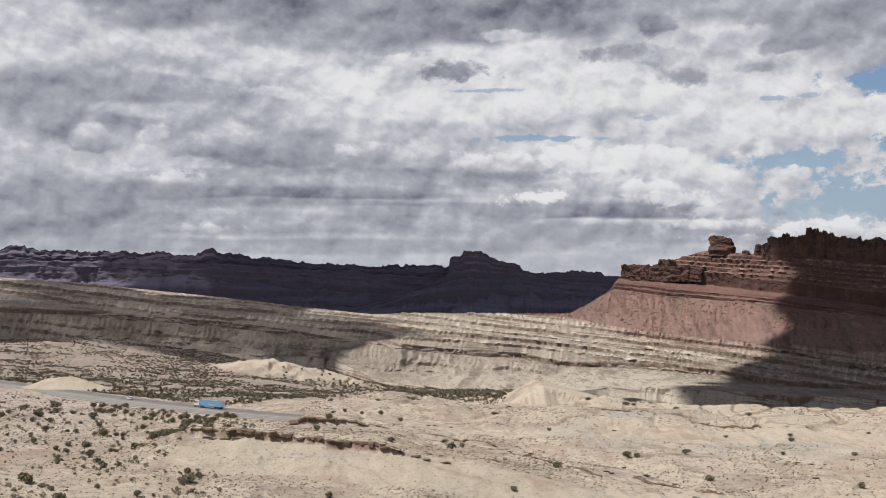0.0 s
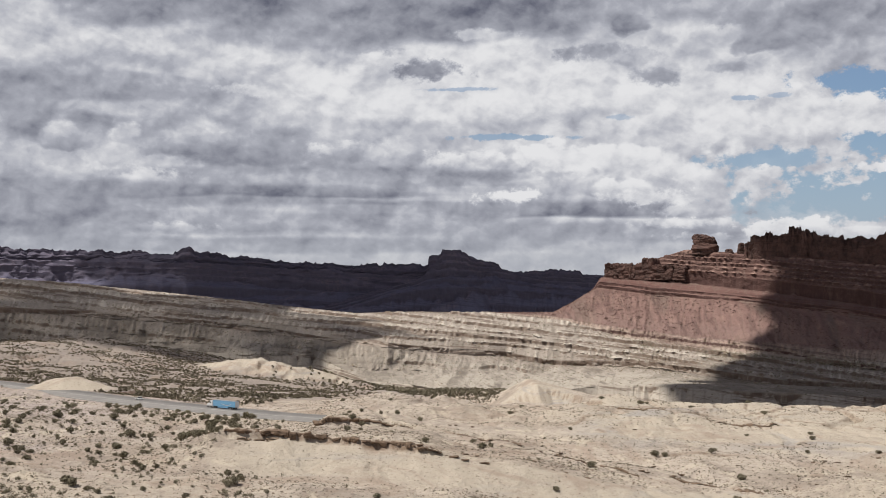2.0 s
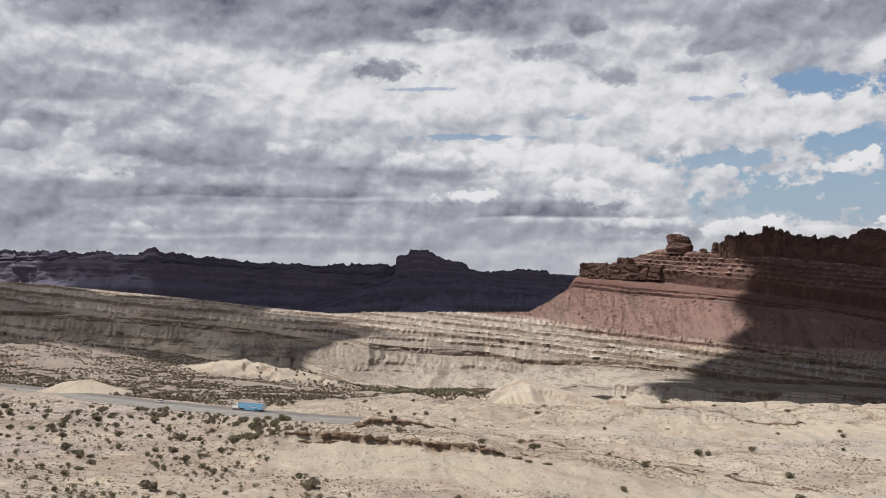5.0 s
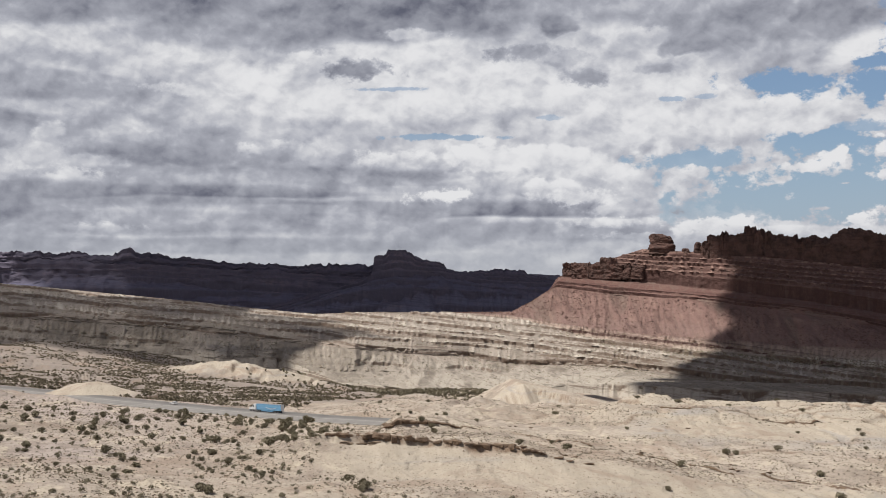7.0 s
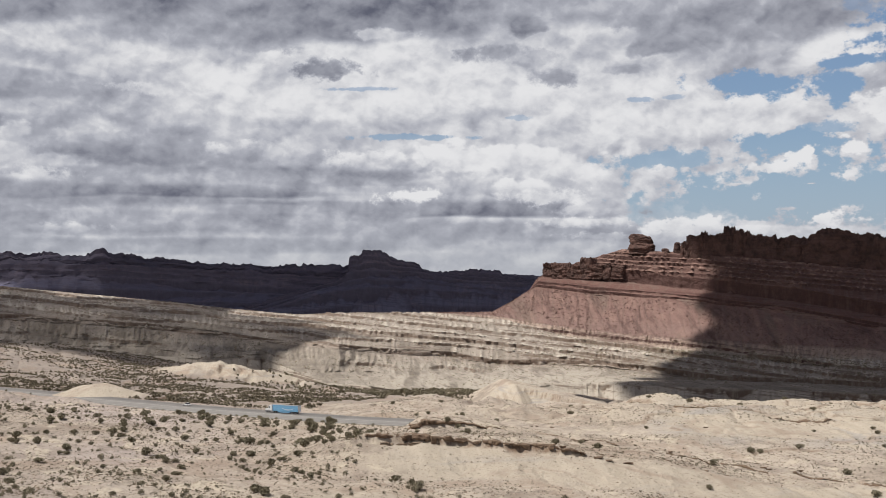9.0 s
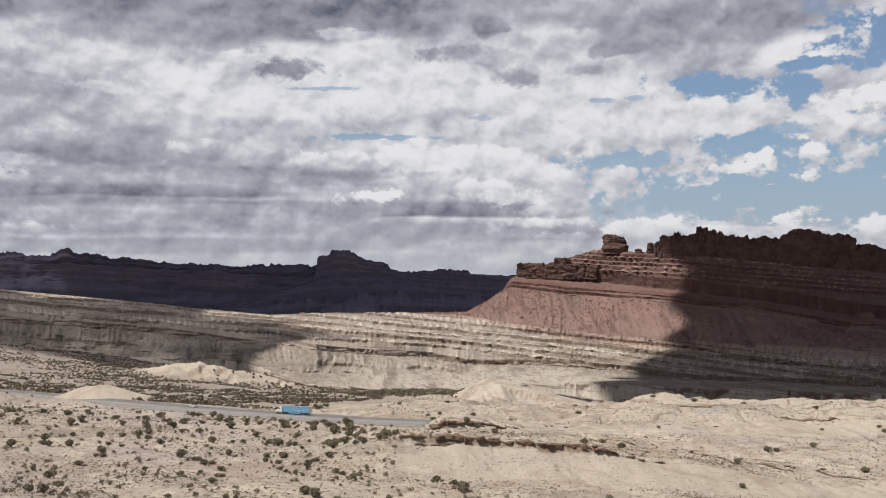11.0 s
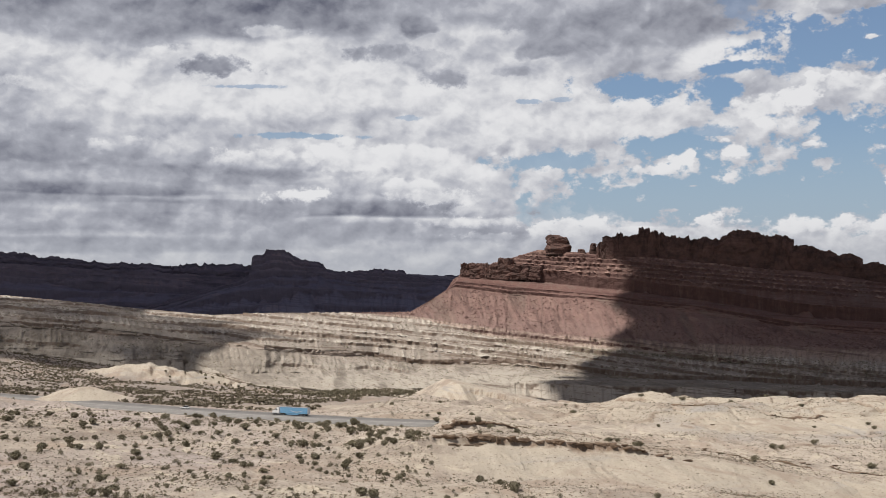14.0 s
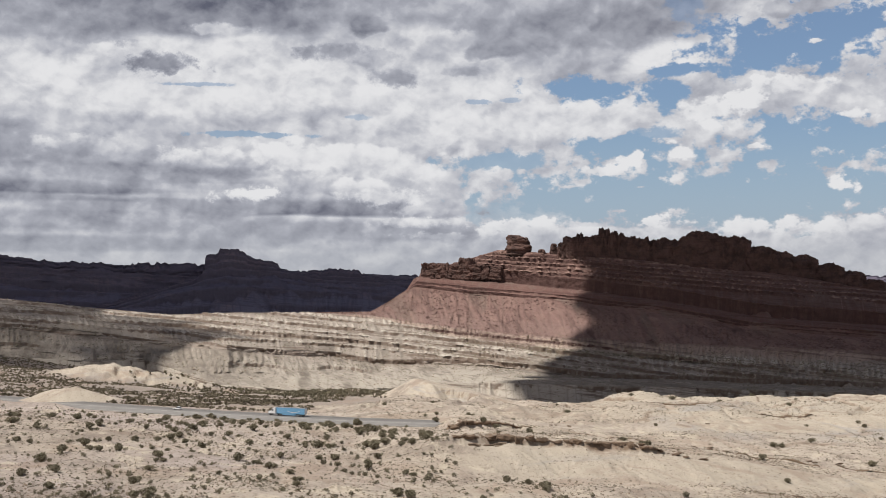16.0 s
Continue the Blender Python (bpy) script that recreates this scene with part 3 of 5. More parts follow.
def height(x, y):
    """The ground's height over the whole plan."""
    x, y = np.asarray(x, float), np.asarray(y, float)
    r = np.hypot(x - MIDDLE[0], y - MIDDLE[1])
    z = np.interp(y, (-6000, 0, 300, 370, 480, 560, 620, 700, 830, 1108, 1400, 1800, 2600, 5200, 9000), (4, 4, 0, -1, -3, -6, -7, -14, -26, -56, -80, -104, -84, -84, -84))
    tilt = np.interp(y, (0, 300, 480, 640, 1000, 1450, 1800, 2200), (0.085, 0.075, 0.06, 0.012, 0.055, 0.115, 0.15, 0.02))
    z = z - tilt * np.clip(x + 50, -470, np.interp(y, (640, 1300), (150, 10)))
    # low swells
    z = z + 1.6 * fbm(x / 70, y / 70, 4, 11) + 0.50 * fbm(x / 13, y / 13, 4, 12) + 0.30 * fbm(x / 3.5, y / 3.5, 3, 13)
    rills = ridged(x / 26 + 0.6 * fbm(x / 60, y / 60, 2, 14), y / 70, 4, 15)
    z = z - 2.2 * step(0.60, 0.88, rills) * step(520, 700, r) - 1.1 * step(0.62, 0.90, rills)
    # spur with its caprock shelf
    ahead = y - ledge_line(x)
    over = step(-110, -80, x) * step(640, 520, y)
    z = z + over * ((3.2 * step(-1.5, 1.5, ahead) * (0.08 + 0.92 * step(6, -22, x)) +  7.0 * step(-32, -1, ahead)) * (1 - 0.55 * step(15, 95, ahead)) - 1.2 * step(-60, -30, ahead)) * (0.35 + 0.65 * step(60, -40, x)) * step(240, 60, x)
    # second, higher shelf at the spur's end
    second = y - (470 + 6 * fbm(x / 30, x * 0, 3, 31))
    z = z + 2.4 * step(-2, 2, second) * step(-72, -62, x) * step(-20, -44, x) * step(560, 500, y)
    # wash in front of the pale slope
    wash = y - (432 - 0.75 * (x - 60) + 10 * fbm(x / 60, x * 0 + 9, 3, 8))
    z = z - 3.6 * np.exp(-(wash / 16) ** 2) * step(10, 60, x)
    # pale slope rising to a rounded crest
    crest_y = 612 + 14 * fbm(x / 70, x * 0, 3, 21) - 0.10 * (x - 140)
    crest = step(440, 590, y) * step(crest_y + 95, crest_y + 8, y) * step(40, 110, x)
    z = z + crest * (4.6 - 0.030 * np.clip(x - 90, 0, 120) + 2.0 * fbm(x / 58, x * 0 + 5, 3, 22))
    z = z - 9 * step(90, 190, x) * step(605, 680, y) - 36 * step(250, 380, x) * step(690, 1000, y) * step(2200, 1900, y)
    # hummocks behind the spur
    knolls = step(520, 560, y) * step(880, 720, y) * step(-90, -20, x) * step(240, 120, x)
    z = z + knolls * (4.0 * fbm(x / 45, y / 34, 4, 41) + 1.5)
    # pale mounds
    for mx, my, wide, deep, tall in ((-262, 668, 42, 26, 4.5), (-225, 1470, 70, 60, 15), (-170, 1500, 66, 50, 9), (55, 560, 22, 14, 4.0), (262, 690, 60, 40, 8)):
        d = ((x - mx) / wide) ** 2 + ((y - my) / deep) ** 2
        z = z + tall * np.exp(-d) * (1 + 0.15 * fbm(x / 14, y / 14, 3, 51))
    # hollow behind the spur, and in it a tilted bench: a pale pointed end, a fluted cliff, a smooth apron
    hollow = step(-40, 10, x) * (1 - step(170, 300, x))
    z = z - hollow * np.interp(y, (600, 700, 1000, 1200, 1300, 1420), (0, 8, 17, 19, 10, 0))
    flutes = np.abs(((x / 6 + 0.9 * fbm(x / 18, x * 0, 2, 64)) % 1) * 2 - 1)
    inward = y - (BENCH[1] - 0.55 * (x - BENCH[0]) + 2.2 * flutes + 5 * fbm(x / 30, x * 0, 3, 62))
    top = np.interp(x, (BENCH[0], BENCH[0] + 90, BENCH[0] + 130), (BENCH[2], BENCH[2] - 20, BENCH[2] - 30))
    cliff = np.interp(x, (BENCH[0], BENCH[0] + 14, BENCH[0] + 90), (0.5, 7, 5))
    bench = top - np.where(inward < 0, cliff * np.clip(-inward / 4, 0, 1) + 0.30 * np.clip(-inward - 4, 0, None), -0.02 * inward)
    bench = bench - 0.62 * np.clip(BENCH[0] - x - 0.10 * np.abs(inward), 0, None) - np.clip(inward - 60, 0, None) * 0.4
    z = np.maximum(z, bench)
    # thin ledges that crop out of the slopes beyond the spur
    out, level = ledge_levels(x, y)
    z = z + out * 0.9 * (np.floor(level) + step(0.44, 0.56, level - np.floor(level)) - level)
    # broken benches in the scrub flats
    flats = step(690, 760, y) * step(1700, 1500, y) * step(20, -60, x)
    z = z + flats * (3.4 * np.round(2.2 * fbm(x / 110, y / 80, 4, 71)) / 2.2 + 0.8 * fbm(x / 16, y / 16, 3, 72))
    # the spur's end falls away to the road
    lid = ROAD_Z + 0.072 * np.clip(road_y(x) - y, 0, 400)
    fall = step(-56, -64, x) * step(road_y(x) - 170, road_y(x) - 120, y) * step(road_y(x) + 4, road_y(x) - 4, y)
    fall = fall * np.where(x > -86, step(388, 400, y), 1)
    z = z - 0.9 * fall * np.maximum(z - lid, 0)
    # the roadbed is cut level
    away = np.abs(y - road_y(x)) * 0.82
    bed = step(34, 17, away) * step(-1000, -700, x) * step(-38, -54, x)
    z = z * (1 - bed) + ROAD_Z * bed
    # beyond the bend a low rise stands before the road, and a pale mound behind it
    front = road_y(x) - y
    z = z + 2.6 * step(13, 24, front) * step(90, 40, front) * step(-205, -232, x) * (1 + 0.3 * fbm(x / 25, y / 25, 3, 55))
    mound = np.exp(-((x + 223) / 19) ** 2 - ((y - 673) / 12) ** 2) ** 0.8
    z = np.maximum(z, -6.5 + 8.0 * mound * (1 + 0.10 * fbm(x / 9, y / 9, 3, 56)) - 900 * (mound < 0.04))
    return z


def build_ground():
    a = np.radians(np.concatenate([np.linspace(-180, -26, 40)[:-1], np.linspace(-26, 41, 1000)[:-1], np.linspace(41, 180, 38)]))
    r = np.concatenate([np.linspace(1, 220, 12)[:-1], np.linspace(220, 700, 460)[:-1], np.geomspace(700, 2100, 240)[:-1], np.geomspace(2100, 9000, 30)])
    x = MIDDLE[0] + r[:, None] * np.sin(a)[None]
    y = MIDDLE[1] + r[:, None] * np.cos(a)[None]
    z = height(x, y)
    pale = step(440, 500, y) * step(660, 600, y) * step(20, 90, x)
    pale = np.maximum(pale, step(ledge_line(x) - 34, ledge_line(x) - 22, y) * step(ledge_line(x) + 1, ledge_line(x) - 3, y) * step(-86, -60, x) * step(160, 80, x))
    for mx, my, wide in ((-223, 673, 26), (-225, 1470, 80), (-170, 1500, 70), (BENCH[0] - 10, BENCH[1] - 10, 46), (262, 690, 60)):
        pale = np.maximum(pale, step(1.2, 0.75, np.hypot(x - mx, (y - my) * 1.2) / wide))
    pale = np.clip(pale + 0.35 * fbm(x / 30, y / 30, 3, 81) * (pale > 0.05), 0, 1)
    steep = np.hypot(np.gradient(z, axis=0) / np.gradient(r)[:, None], np.gradient(z, axis=1) / (r[:, None] * np.gradient(a)[None]))
    rock = step(0.65, 1.15, steep) * step(1900, 1500, r)[:, None] * (1 - step(-70, -78, x) * step(640, 560, y))
    out, level = ledge_levels(x, y)
    seam = np.exp(-((level - np.floor(level) - 0.5) / 0.045) ** 2) * out * step(0.15, 0.55, fbm(x / 26, y / 18, 3, 92))
    rock = np.maximum(rock, seam)
    ob = new("ground", grid_mesh("ground", np.stack([x, y, z], -1), SOIL, pale=pale, rock=rock))
    tagged(ob, "pale tan desert soil with gullies, benches and low mounds", "ground", kind="structure")


build_ground()


# ---------------------------------------------------------------- escarpment, mesas
def loft(name, lines, span, columns, rows, mat, steps=(), gully=(), knob=(), seed=0, bays=(), hard=(), bare=(), strips=(), spurs=(), cones=0.7, beds=(), bedded=(), dip=0.10, crest=()):
    """A rock face swept between contour lines, from its foot to its back. Each line is a row of (x, y, z) from left to right.
    rows, steps, gully, knob: for each strip between two lines, its rows, its ledges, the depth of its gullies and its roughness in metres.
    bays: for each line, how far spurs and alcoves swing it. hard: how far cliffs outweigh talus; bare: (bearing, width) in degrees of smooth debris cones. spurs: (bearing, width, reach) of sharp-crested spurs. strips: names for the strips, where each is to be a part of its own.
    beds: (foot, top) of hard beds, as heights above a plane that sinks by dip towards the right; they stand out as low cliffs in the strips named in bedded. crest: how far each line breaks up into blocks."""
    a = np.linspace(math.radians(span[0]), math.radians(span[1]), columns)
    ranges, heights = [], []
    for line in lines:
        p = np.array(line, float)
        angle = np.arctan2(p[:, 0] - MIDDLE[0], p[:, 1] - MIDDLE[1])
        order = np.argsort(angle)
        ranges.append(np.interp(a, angle[order], np.hypot(p[:, 0] - MIDDLE[0], p[:, 1] - MIDDLE[1])[order]))
        heights.append(np.interp(a, angle[order], p[order, 2]))
    for line_heights, amount in zip(heights, crest):
        at = a * 2000.0
        blocks = lattice(np.floor(at / 6 + 1.5 * fbm(at / 20, at * 0, 3, seed + 7)), at * 0, seed + 8) - 0.5
        towers = np.clip(fbm(at / 45, at * 0 + 2, 4, seed + 6), -0.5, 1.2)
        line_heights += amount * (0.8 * blocks + 1.0 * towers + 0.5 * fbm(at / 4, at * 0 + 4, 3, seed + 5))
    hard_from, hard_to = [-400.0], [-400.0]
    for low, high in beds:
        # a hard bed rises over a short run; the slopes between are drawn out to make room
        hard_from += [(low + high) / 2 - 0.07 * (high - low), (low + high) / 2 + 0.07 * (high - low)]
        hard_to += [low, high]
    hard_from.append(400.0), hard_to.append(400.0)
    R, Z, S, B, C = [], [], [], [], []
    for i in range(len(lines) - 1):
        n = rows[i]
        t = np.linspace(0, 1, n, endpoint=i == len(lines) - 2)[:, None]
        along = a[None] * 2000.0
        tr, tz = t + 0 * along, t + 0 * along
        count = steps[i] if i < len(steps) else 0
        g = gully[i] if i < len(gully) else 0
        kb = knob[i] if i < len(knob) else 0
        down = 0.45 * (i + t)
        # gullies run straight down through all the strips, with side rills between them
        crease = ridged(along / 46 + 0.9 * fbm(along / 110, down, 2, seed + 9), down, 4, seed + 60)
        cut = np.clip((0.55 - crease) * 3.4, -1, 1)
        side = 2 * np.abs(((along / 17 + 2.4 * fbm(along / 80, 0.6 * down, 4, seed + 65)) % 1) * 2 - 1) - 1
        bed = 0.0 * cut
        facet = 0.0 * cut
        if count:
            # each ledge: a talus apron whose pointed cones climb the small cliff above it
            u = np.clip(t + 0 * along, 0, 0.9999) * count
            u = np.clip(u + 0.30 * np.sin(2.4 * u + seed + i) * np.sin(np.pi * u / count), 0, count - 1e-4)
            f, which = u - np.floor(u), np.floor(u)
            phase = along / (23 + 8 * np.sin(2.3 * which + i)) + 9.7 * which + 2.6 * fbm(along / 85, which, 4, seed + 44)
            apex = np.abs((phase % 1) * 2 - 1)
            chance = lattice(np.floor(phase), which + 13 * i, seed + 3) ** 0.7
            patchy = fbm(along / 100 + 31 * which, which + i, 4, seed + 52 + i)
            crumble = fbm(along / 9 + 5 * which, which + i, 3, seed + 53)
            share = np.clip(0.50 + cones * (apex - 0.5) * chance + 0.55 * patchy + 0.16 * crumble + (hard[i] if hard else 0) - 0.45 * np.clip(cut, 0, 1), 0.02, 0.94)
            for middle_at, width in bare:
                share = np.maximum(share - 1.2 * np.exp(-((np.degrees(a) - middle_at) / width) ** 2), 0.02)
            talus, cliff = np.clip(f / 0.62, 0, 1), np.clip((f - 0.62) / 0.38, 0, 1)
            tr = np.minimum((which + 0.95 * talus + 0.05 * cliff) / count, 1)
            tz = np.minimum((which + (1 - share) * talus + share * cliff) / count, 1)
            bed = step(0.58, 0.64, f) * step(0.10, 0.30, share)
            facet = cones * chance * (apex - 0.4) * np.sin(np.pi * np.clip(f / 0.7, 0, 1))
        r = ranges[i] * (1 - tr) + ranges[i + 1] * tr
        z = heights[i] * (1 - tz) + heights[i + 1] * tz
        # spurs and alcoves
        bay0, bay1 = (bays[i], bays[i + 1]) if bays else (0, 0)
        spur = ridged(along / 210 + 0.5 * fbm(along / 300, 0 * along, 2, seed + 2), 0 * along + seed, 3, seed + 1)
        r = r + (bay0 * (1 - t) + bay1 * t) * (0.70 - spur) * 2.2
        crests = 0.0 * cut if spurs else 1.0
        for middle_at, width, push in spurs:
            wander = 0.25 * fbm(3.0 * t, along / 90, 2, seed + 90)
            tent = np.clip(1 - np.abs(np.degrees(a) - middle_at + wander) / width, 0, 1)
            crests = np.maximum(crests, tent)
            r = r - push * tent * np.interp(i + t, (0, 1, 2, 3, 4, 5), (1, 1, 1, 0.22, 0.2, 0))
        middle = np.sin(np.pi * np.clip(t, 0, 1)) ** 0.5 * 0.8 + 0.2
        r = r + g * (cut + 0.16 * side + 0.6 * facet) * middle
        z = z - g * (0.10 * cut + 0.04 * side + 0.10 * facet) * middle
        rill = np.maximum(step(0.1, 0.8, cut), 0.6 * step(0.4, 1.0, side)) * (g > 0)
        rill = np.maximum(rill, step(0.72, 0.30, crests) * (i in (1, 2)))
        r = r + 1.3 * kb * fbm(along / 11, z / 6, 4, seed + 70 + i)
        z = z + 0.40 * kb * fbm(along / 12, r / 12, 4, seed + 80 + i)
        if i in bedded:
            plane = -dip * (MIDDLE[0] + r * np.sin(a)) + 2.0 * fbm(along / 130, 0 * along, 3, seed + 33)
            h = z - plane
            nearest = np.searchsorted([0.5 * (p[1] + q[0]) for p, q in zip(beds, beds[1:])], h)
            phase = along / 19 + 7.3 * nearest + 1.6 * fbm(along / 60, nearest, 3, seed + 37)
            tooth = np.abs((phase % 1) * 2 - 1) * (0.35 + 0.65 * lattice(np.floor(phase), nearest, seed + 38))
            lay = h + 0.9 * fbm(along / 7, nearest * 3.1, 3, seed + 39)
            firm = np.clip(1.25 + 0.80 * fbm(along / 75, 9.0 * nearest, 4, seed + 34) - 1.1 * tooth - 0.5 * np.clip(cut, 0, 1), 0, 1)
            for middle_at, width in bare if i == 2 else ():
                firm = firm * (1 - 0.85 * np.exp(-((np.degrees(a) - middle_at) / width) ** 4))
            raised = np.interp(lay, hard_from, hard_to)
            z = z + firm * (raised - lay)
            slope_of = np.interp(lay + 0.25, hard_from, hard_to) - np.interp(lay - 0.25, hard_from, hard_to)
            rill = np.maximum(rill, 0.40 * step(0.24, 0.04, tooth))
            # between two beds the waste lies in pyramids, ridge beside ridge
            floors, roofs = np.array([-400.0] + [q[1] for q in beds]), np.array([q[0] for q in beds] + [400.0])
            slot = np.clip(np.searchsorted(roofs, raised), 0, len(beds))
            up = np.clip((raised - floors[slot]) / np.clip(roofs[slot] - floors[slot], 1, 30), 0, 1)
            ridge = along / (15 + 5 * np.sin(1.7 * slot)) + 5.1 * slot + 1.5 * fbm(along / 50, slot * 2.3, 4, seed + 47)
            pyramid = np.clip((1.15 - np.abs((ridge % 1) * 2 - 1)) * (0.45 + 0.55 * lattice(np.floor(ridge), slot, seed + 48)) - 0.85 * up, 0, 1)
            r = r - 13.0 * (pyramid - 0.2) * step(0.0, 0.18, up) * step(1.0, 0.8, up)
            rill = rill - (i > 2) * 2.4 * np.clip(pyramid - 0.04, 0, 1) * step(0.0, 0.12, up)
            bed = np.maximum(bed, step(1.2, 2.2, slope_of) * step(0.25, 0.55, firm))
        R.append(r), Z.append(z), S.append(i + t + 0 * along), B.append(bed), C.append(rill)
    R, Z, S, B, C = (np.concatenate(v) for v in (R, Z, S, B, C))
    xyz = np.stack([MIDDLE[0] + R * np.sin(a), MIDDLE[1] + R * np.cos(a), Z], -1)
    if not strips:
        return new(name, grid_mesh(name, xyz, mat, stratum=S, bed=B, rill=C))
    thing, first = new(name), 0
    for i, n in enumerate(rows):
        cut = slice(first, min(first + n + 1, len(xyz)))
        new(strips[i], grid_mesh(strips[i], xyz[cut], mat, stratum=S[cut], bed=B[cut], rill=C[cut])).parent = thing
        first += n
    return thing


escarpment = loft(
    "escarpment",
    [
        [(-900, 1560, -140), (-600, 1600, -140), (-325, 1640, -140), (-185, 1680, -150), (-92, 1590, -160), (20, 1510, -170), (113, 1550, -180), (300, 1470, -176), (405, 1390, -172), (1000, 900, -172)],
        [(-900, 1700, -42), (-600, 1740, -46), (-325, 1786, -56), (-246, 1800, -60), (-185, 1826, -64), (-92, 1640, -87), (20, 1560, -91), (113, 1600, -95), (300, 1640, -94), (405, 1560, -92), (900, 1220, -94)],
        [(-900, 1730, -34), (-600, 1768, -37), (-325, 1815, -46), (-246, 1832, -50), (-190, 1858, -54), (-105, 1726, -79), (30, 1750, -84), (130, 1850, -93), (310, 1860, -94), (425, 1740, -95), (890, 1320, -96)],
        [(-860, 1810, 8), (-577, 1836, -2), (-375, 1868, -18), (-246, 1896, -34), (-160, 1905, -46), (-65, 1796, -50), (30, 1898, -66), (138, 2010, -80), (205, 1985, -91), (326, 1935, -90), (439, 1845, -94), (537, 1690, -101), (900, 1400, -101)],
        [(-860, 1818, 18), (-577, 1845, 8), (-375, 1878, -9), (-246, 1906, -26), (-150, 1912, -41), (-65, 1804, -42), (30, 1908, -57), (138, 2020, -69), (205, 1994, -81), (326, 1943, -80), (439, 1853, -84), (537, 1703, -91), (900, 1420, -91)],
        [(-880, 2080, 38), (-620, 2060, 24), (-400, 2080, 6), (-220, 2090, -16), (-60, 2090, -28), (70, 2120, -30), (200, 2120, -36), (310, 2060, -52), (420, 1960, -66), (560, 1830, -72), (720, 1620, -76), (950, 1400, -76)],
        [(-900, 2320, 60), (-711, 2300, 47), (-493, 2280, 27), (-275, 2260, 4), (-144, 2250, -9), (-12, 2255, -6), (122, 2255, -8), (267, 2185, -21), (353, 2070, -47), (466, 1950, -62), (669, 1700, -66), (950, 1480, -66)],
        [(-900, 2700, 40), (-144, 2650, -40), (270, 2600, -40), (669, 2300, -40), (950, 2200, -40)],
        [(-900, 3000, -90), (-144, 3000, -90), (270, 2900, -90), (669, 2600, -90), (950, 2500, -90)],
    ],
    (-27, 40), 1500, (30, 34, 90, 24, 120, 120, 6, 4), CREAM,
    steps=(4, 0, 0, 1, 0, 0), hard=(-0.25, 0, 0, 0.45, 0, 0, 0, 0), gully=(1.5, 5, 6, 5, 7, 6),
    beds=((-92, -85), (-79, -73), (-48, -43), (-39, -33), (-29, -25), (-20, -14), (-6, -1)), bedded=(2, 4, 5), knob=(0.5, 0.7, 1.0, 1.4, 1.0, 1.0), seed=100,
    spurs=((-15.2, 2.4, 48), (-10.6, 1.1, 22), (-6.0, 2.4, 62), (-3.6, 0.6, 18), (4.2, 1.8, 30), (9.5, 1.6, 30), (9, 13.5, 0)),
    bays=(0, 10, 22, 16, 16, 12, 6, 0, 0), bare=((-0.6, 1.9), (-6.4, 1.7), (-12.5, 1.6), (4.5, 1.0)))
tagged(escarpment, "cream and grey layered escarpment with eroded ledges and talus", "escarpment", kind="structure")

red_mesa = loft(
    "red_mesa",
    [
        [(-12, 2262, -12), (122, 2252, -14), (267, 2178, -27), (353, 2064, -54), (466, 1944, -69), (669, 1694, -73), (800, 1560, -78), (1000, 1400, -82)],
        [(-12, 2268, -9), (122, 2262, -10), (240, 2235, -13), (330, 2140, -28), (450, 2020, -42), (660, 1770, -48), (800, 1630, -50), (1000, 1480, -54)],
        [(122, 2290, -9), (256, 2300, -8), (337, 2262, 42), (429, 2190, 29), (570, 2040, 17), (700, 1880, -2), (800, 1740, -26), (1000, 1600, -40)],
        [(122, 2330, -20), (256, 2345, -18), (333, 2320, 34), (344, 2272, 54), (434, 2197, 44), (575, 2047, 29), (706, 1887, 10), (808, 1748, -14), (1004, 1609, -28)],
        [(122, 2334, -20), (256, 2350, -18), (338, 2326, 36), (352, 2290, 62), (368, 2289, 64), (452, 2217, 56), (594, 2070, 38), (728, 1912, 16), (832, 1776, -8), (1026, 1640, -22)],
        [(122, 2338, -20), (256, 2354, -18), (341, 2330, 38), (354, 2296, 62), (364, 2298, 66), (368, 2297, 85), (455, 2226, 80), (597, 2077, 63), (732, 1922, 44), (838, 1790, 18), (1032, 1655, 2)],
        [(122, 2345, -22), (256, 2366, -20), (343, 2340, 38), (356, 2330, 62), (366, 2322, 66), (372, 2318, 86), (420, 2306, 88), (513, 2230, 118), (600, 2150, 104), (673, 2080, 100), (760, 2020, 90), (840, 1975, 80), (930, 1900, 66), (1100, 1790, 36)],
        [(122, 2370, -26), (256, 2396, -24), (345, 2368, 36), (358, 2360, 58), (368, 2352, 64), (376, 2350, 84), (430, 2350, 88), (520, 2280, 119), (600, 2215, 112), (690, 2150, 120), (850, 2060, 110), (940, 2000, 92), (1040, 1950, 70), (1120, 1900, 38)],
        [(122, 2600, -95), (268, 2650, -95), (382, 2650, -95), (520, 2600, -95), (850, 2500, -95), (1200, 2300, -95)],
    ],
    (5, 40), 1100, (70, 80, 24, 24, 36, 90, 10, 8), RED,
    steps=(0, 0, 2, 0, 1, 0), hard=(0, 0, 0.35, 0, 0.5, 0, 0, 0), bays=(6, 9, 7, 7, 6, 6, 6, 4, 0), gully=(5, 8, 2, 2, 2.5, 3), knob=(1.2, 1.3, 1.0, 1.0, 1.3, 1.5), seed=200, cones=0.35,
    beds=((-29, -25), (-20, -14), (-6, 0), (121, 127), (131, 137), (141, 145), (149, 155), (159, 164)), bedded=(0, 5),
    strips=("foot_slope", "talus_slope", "ledge_band", "bench_slope", "cliff_band", "upper_slope", "summit", "back_slope"))
tagged(red_mesa, "dark red layered mesa with talus slopes and cliff bands", "mesa")

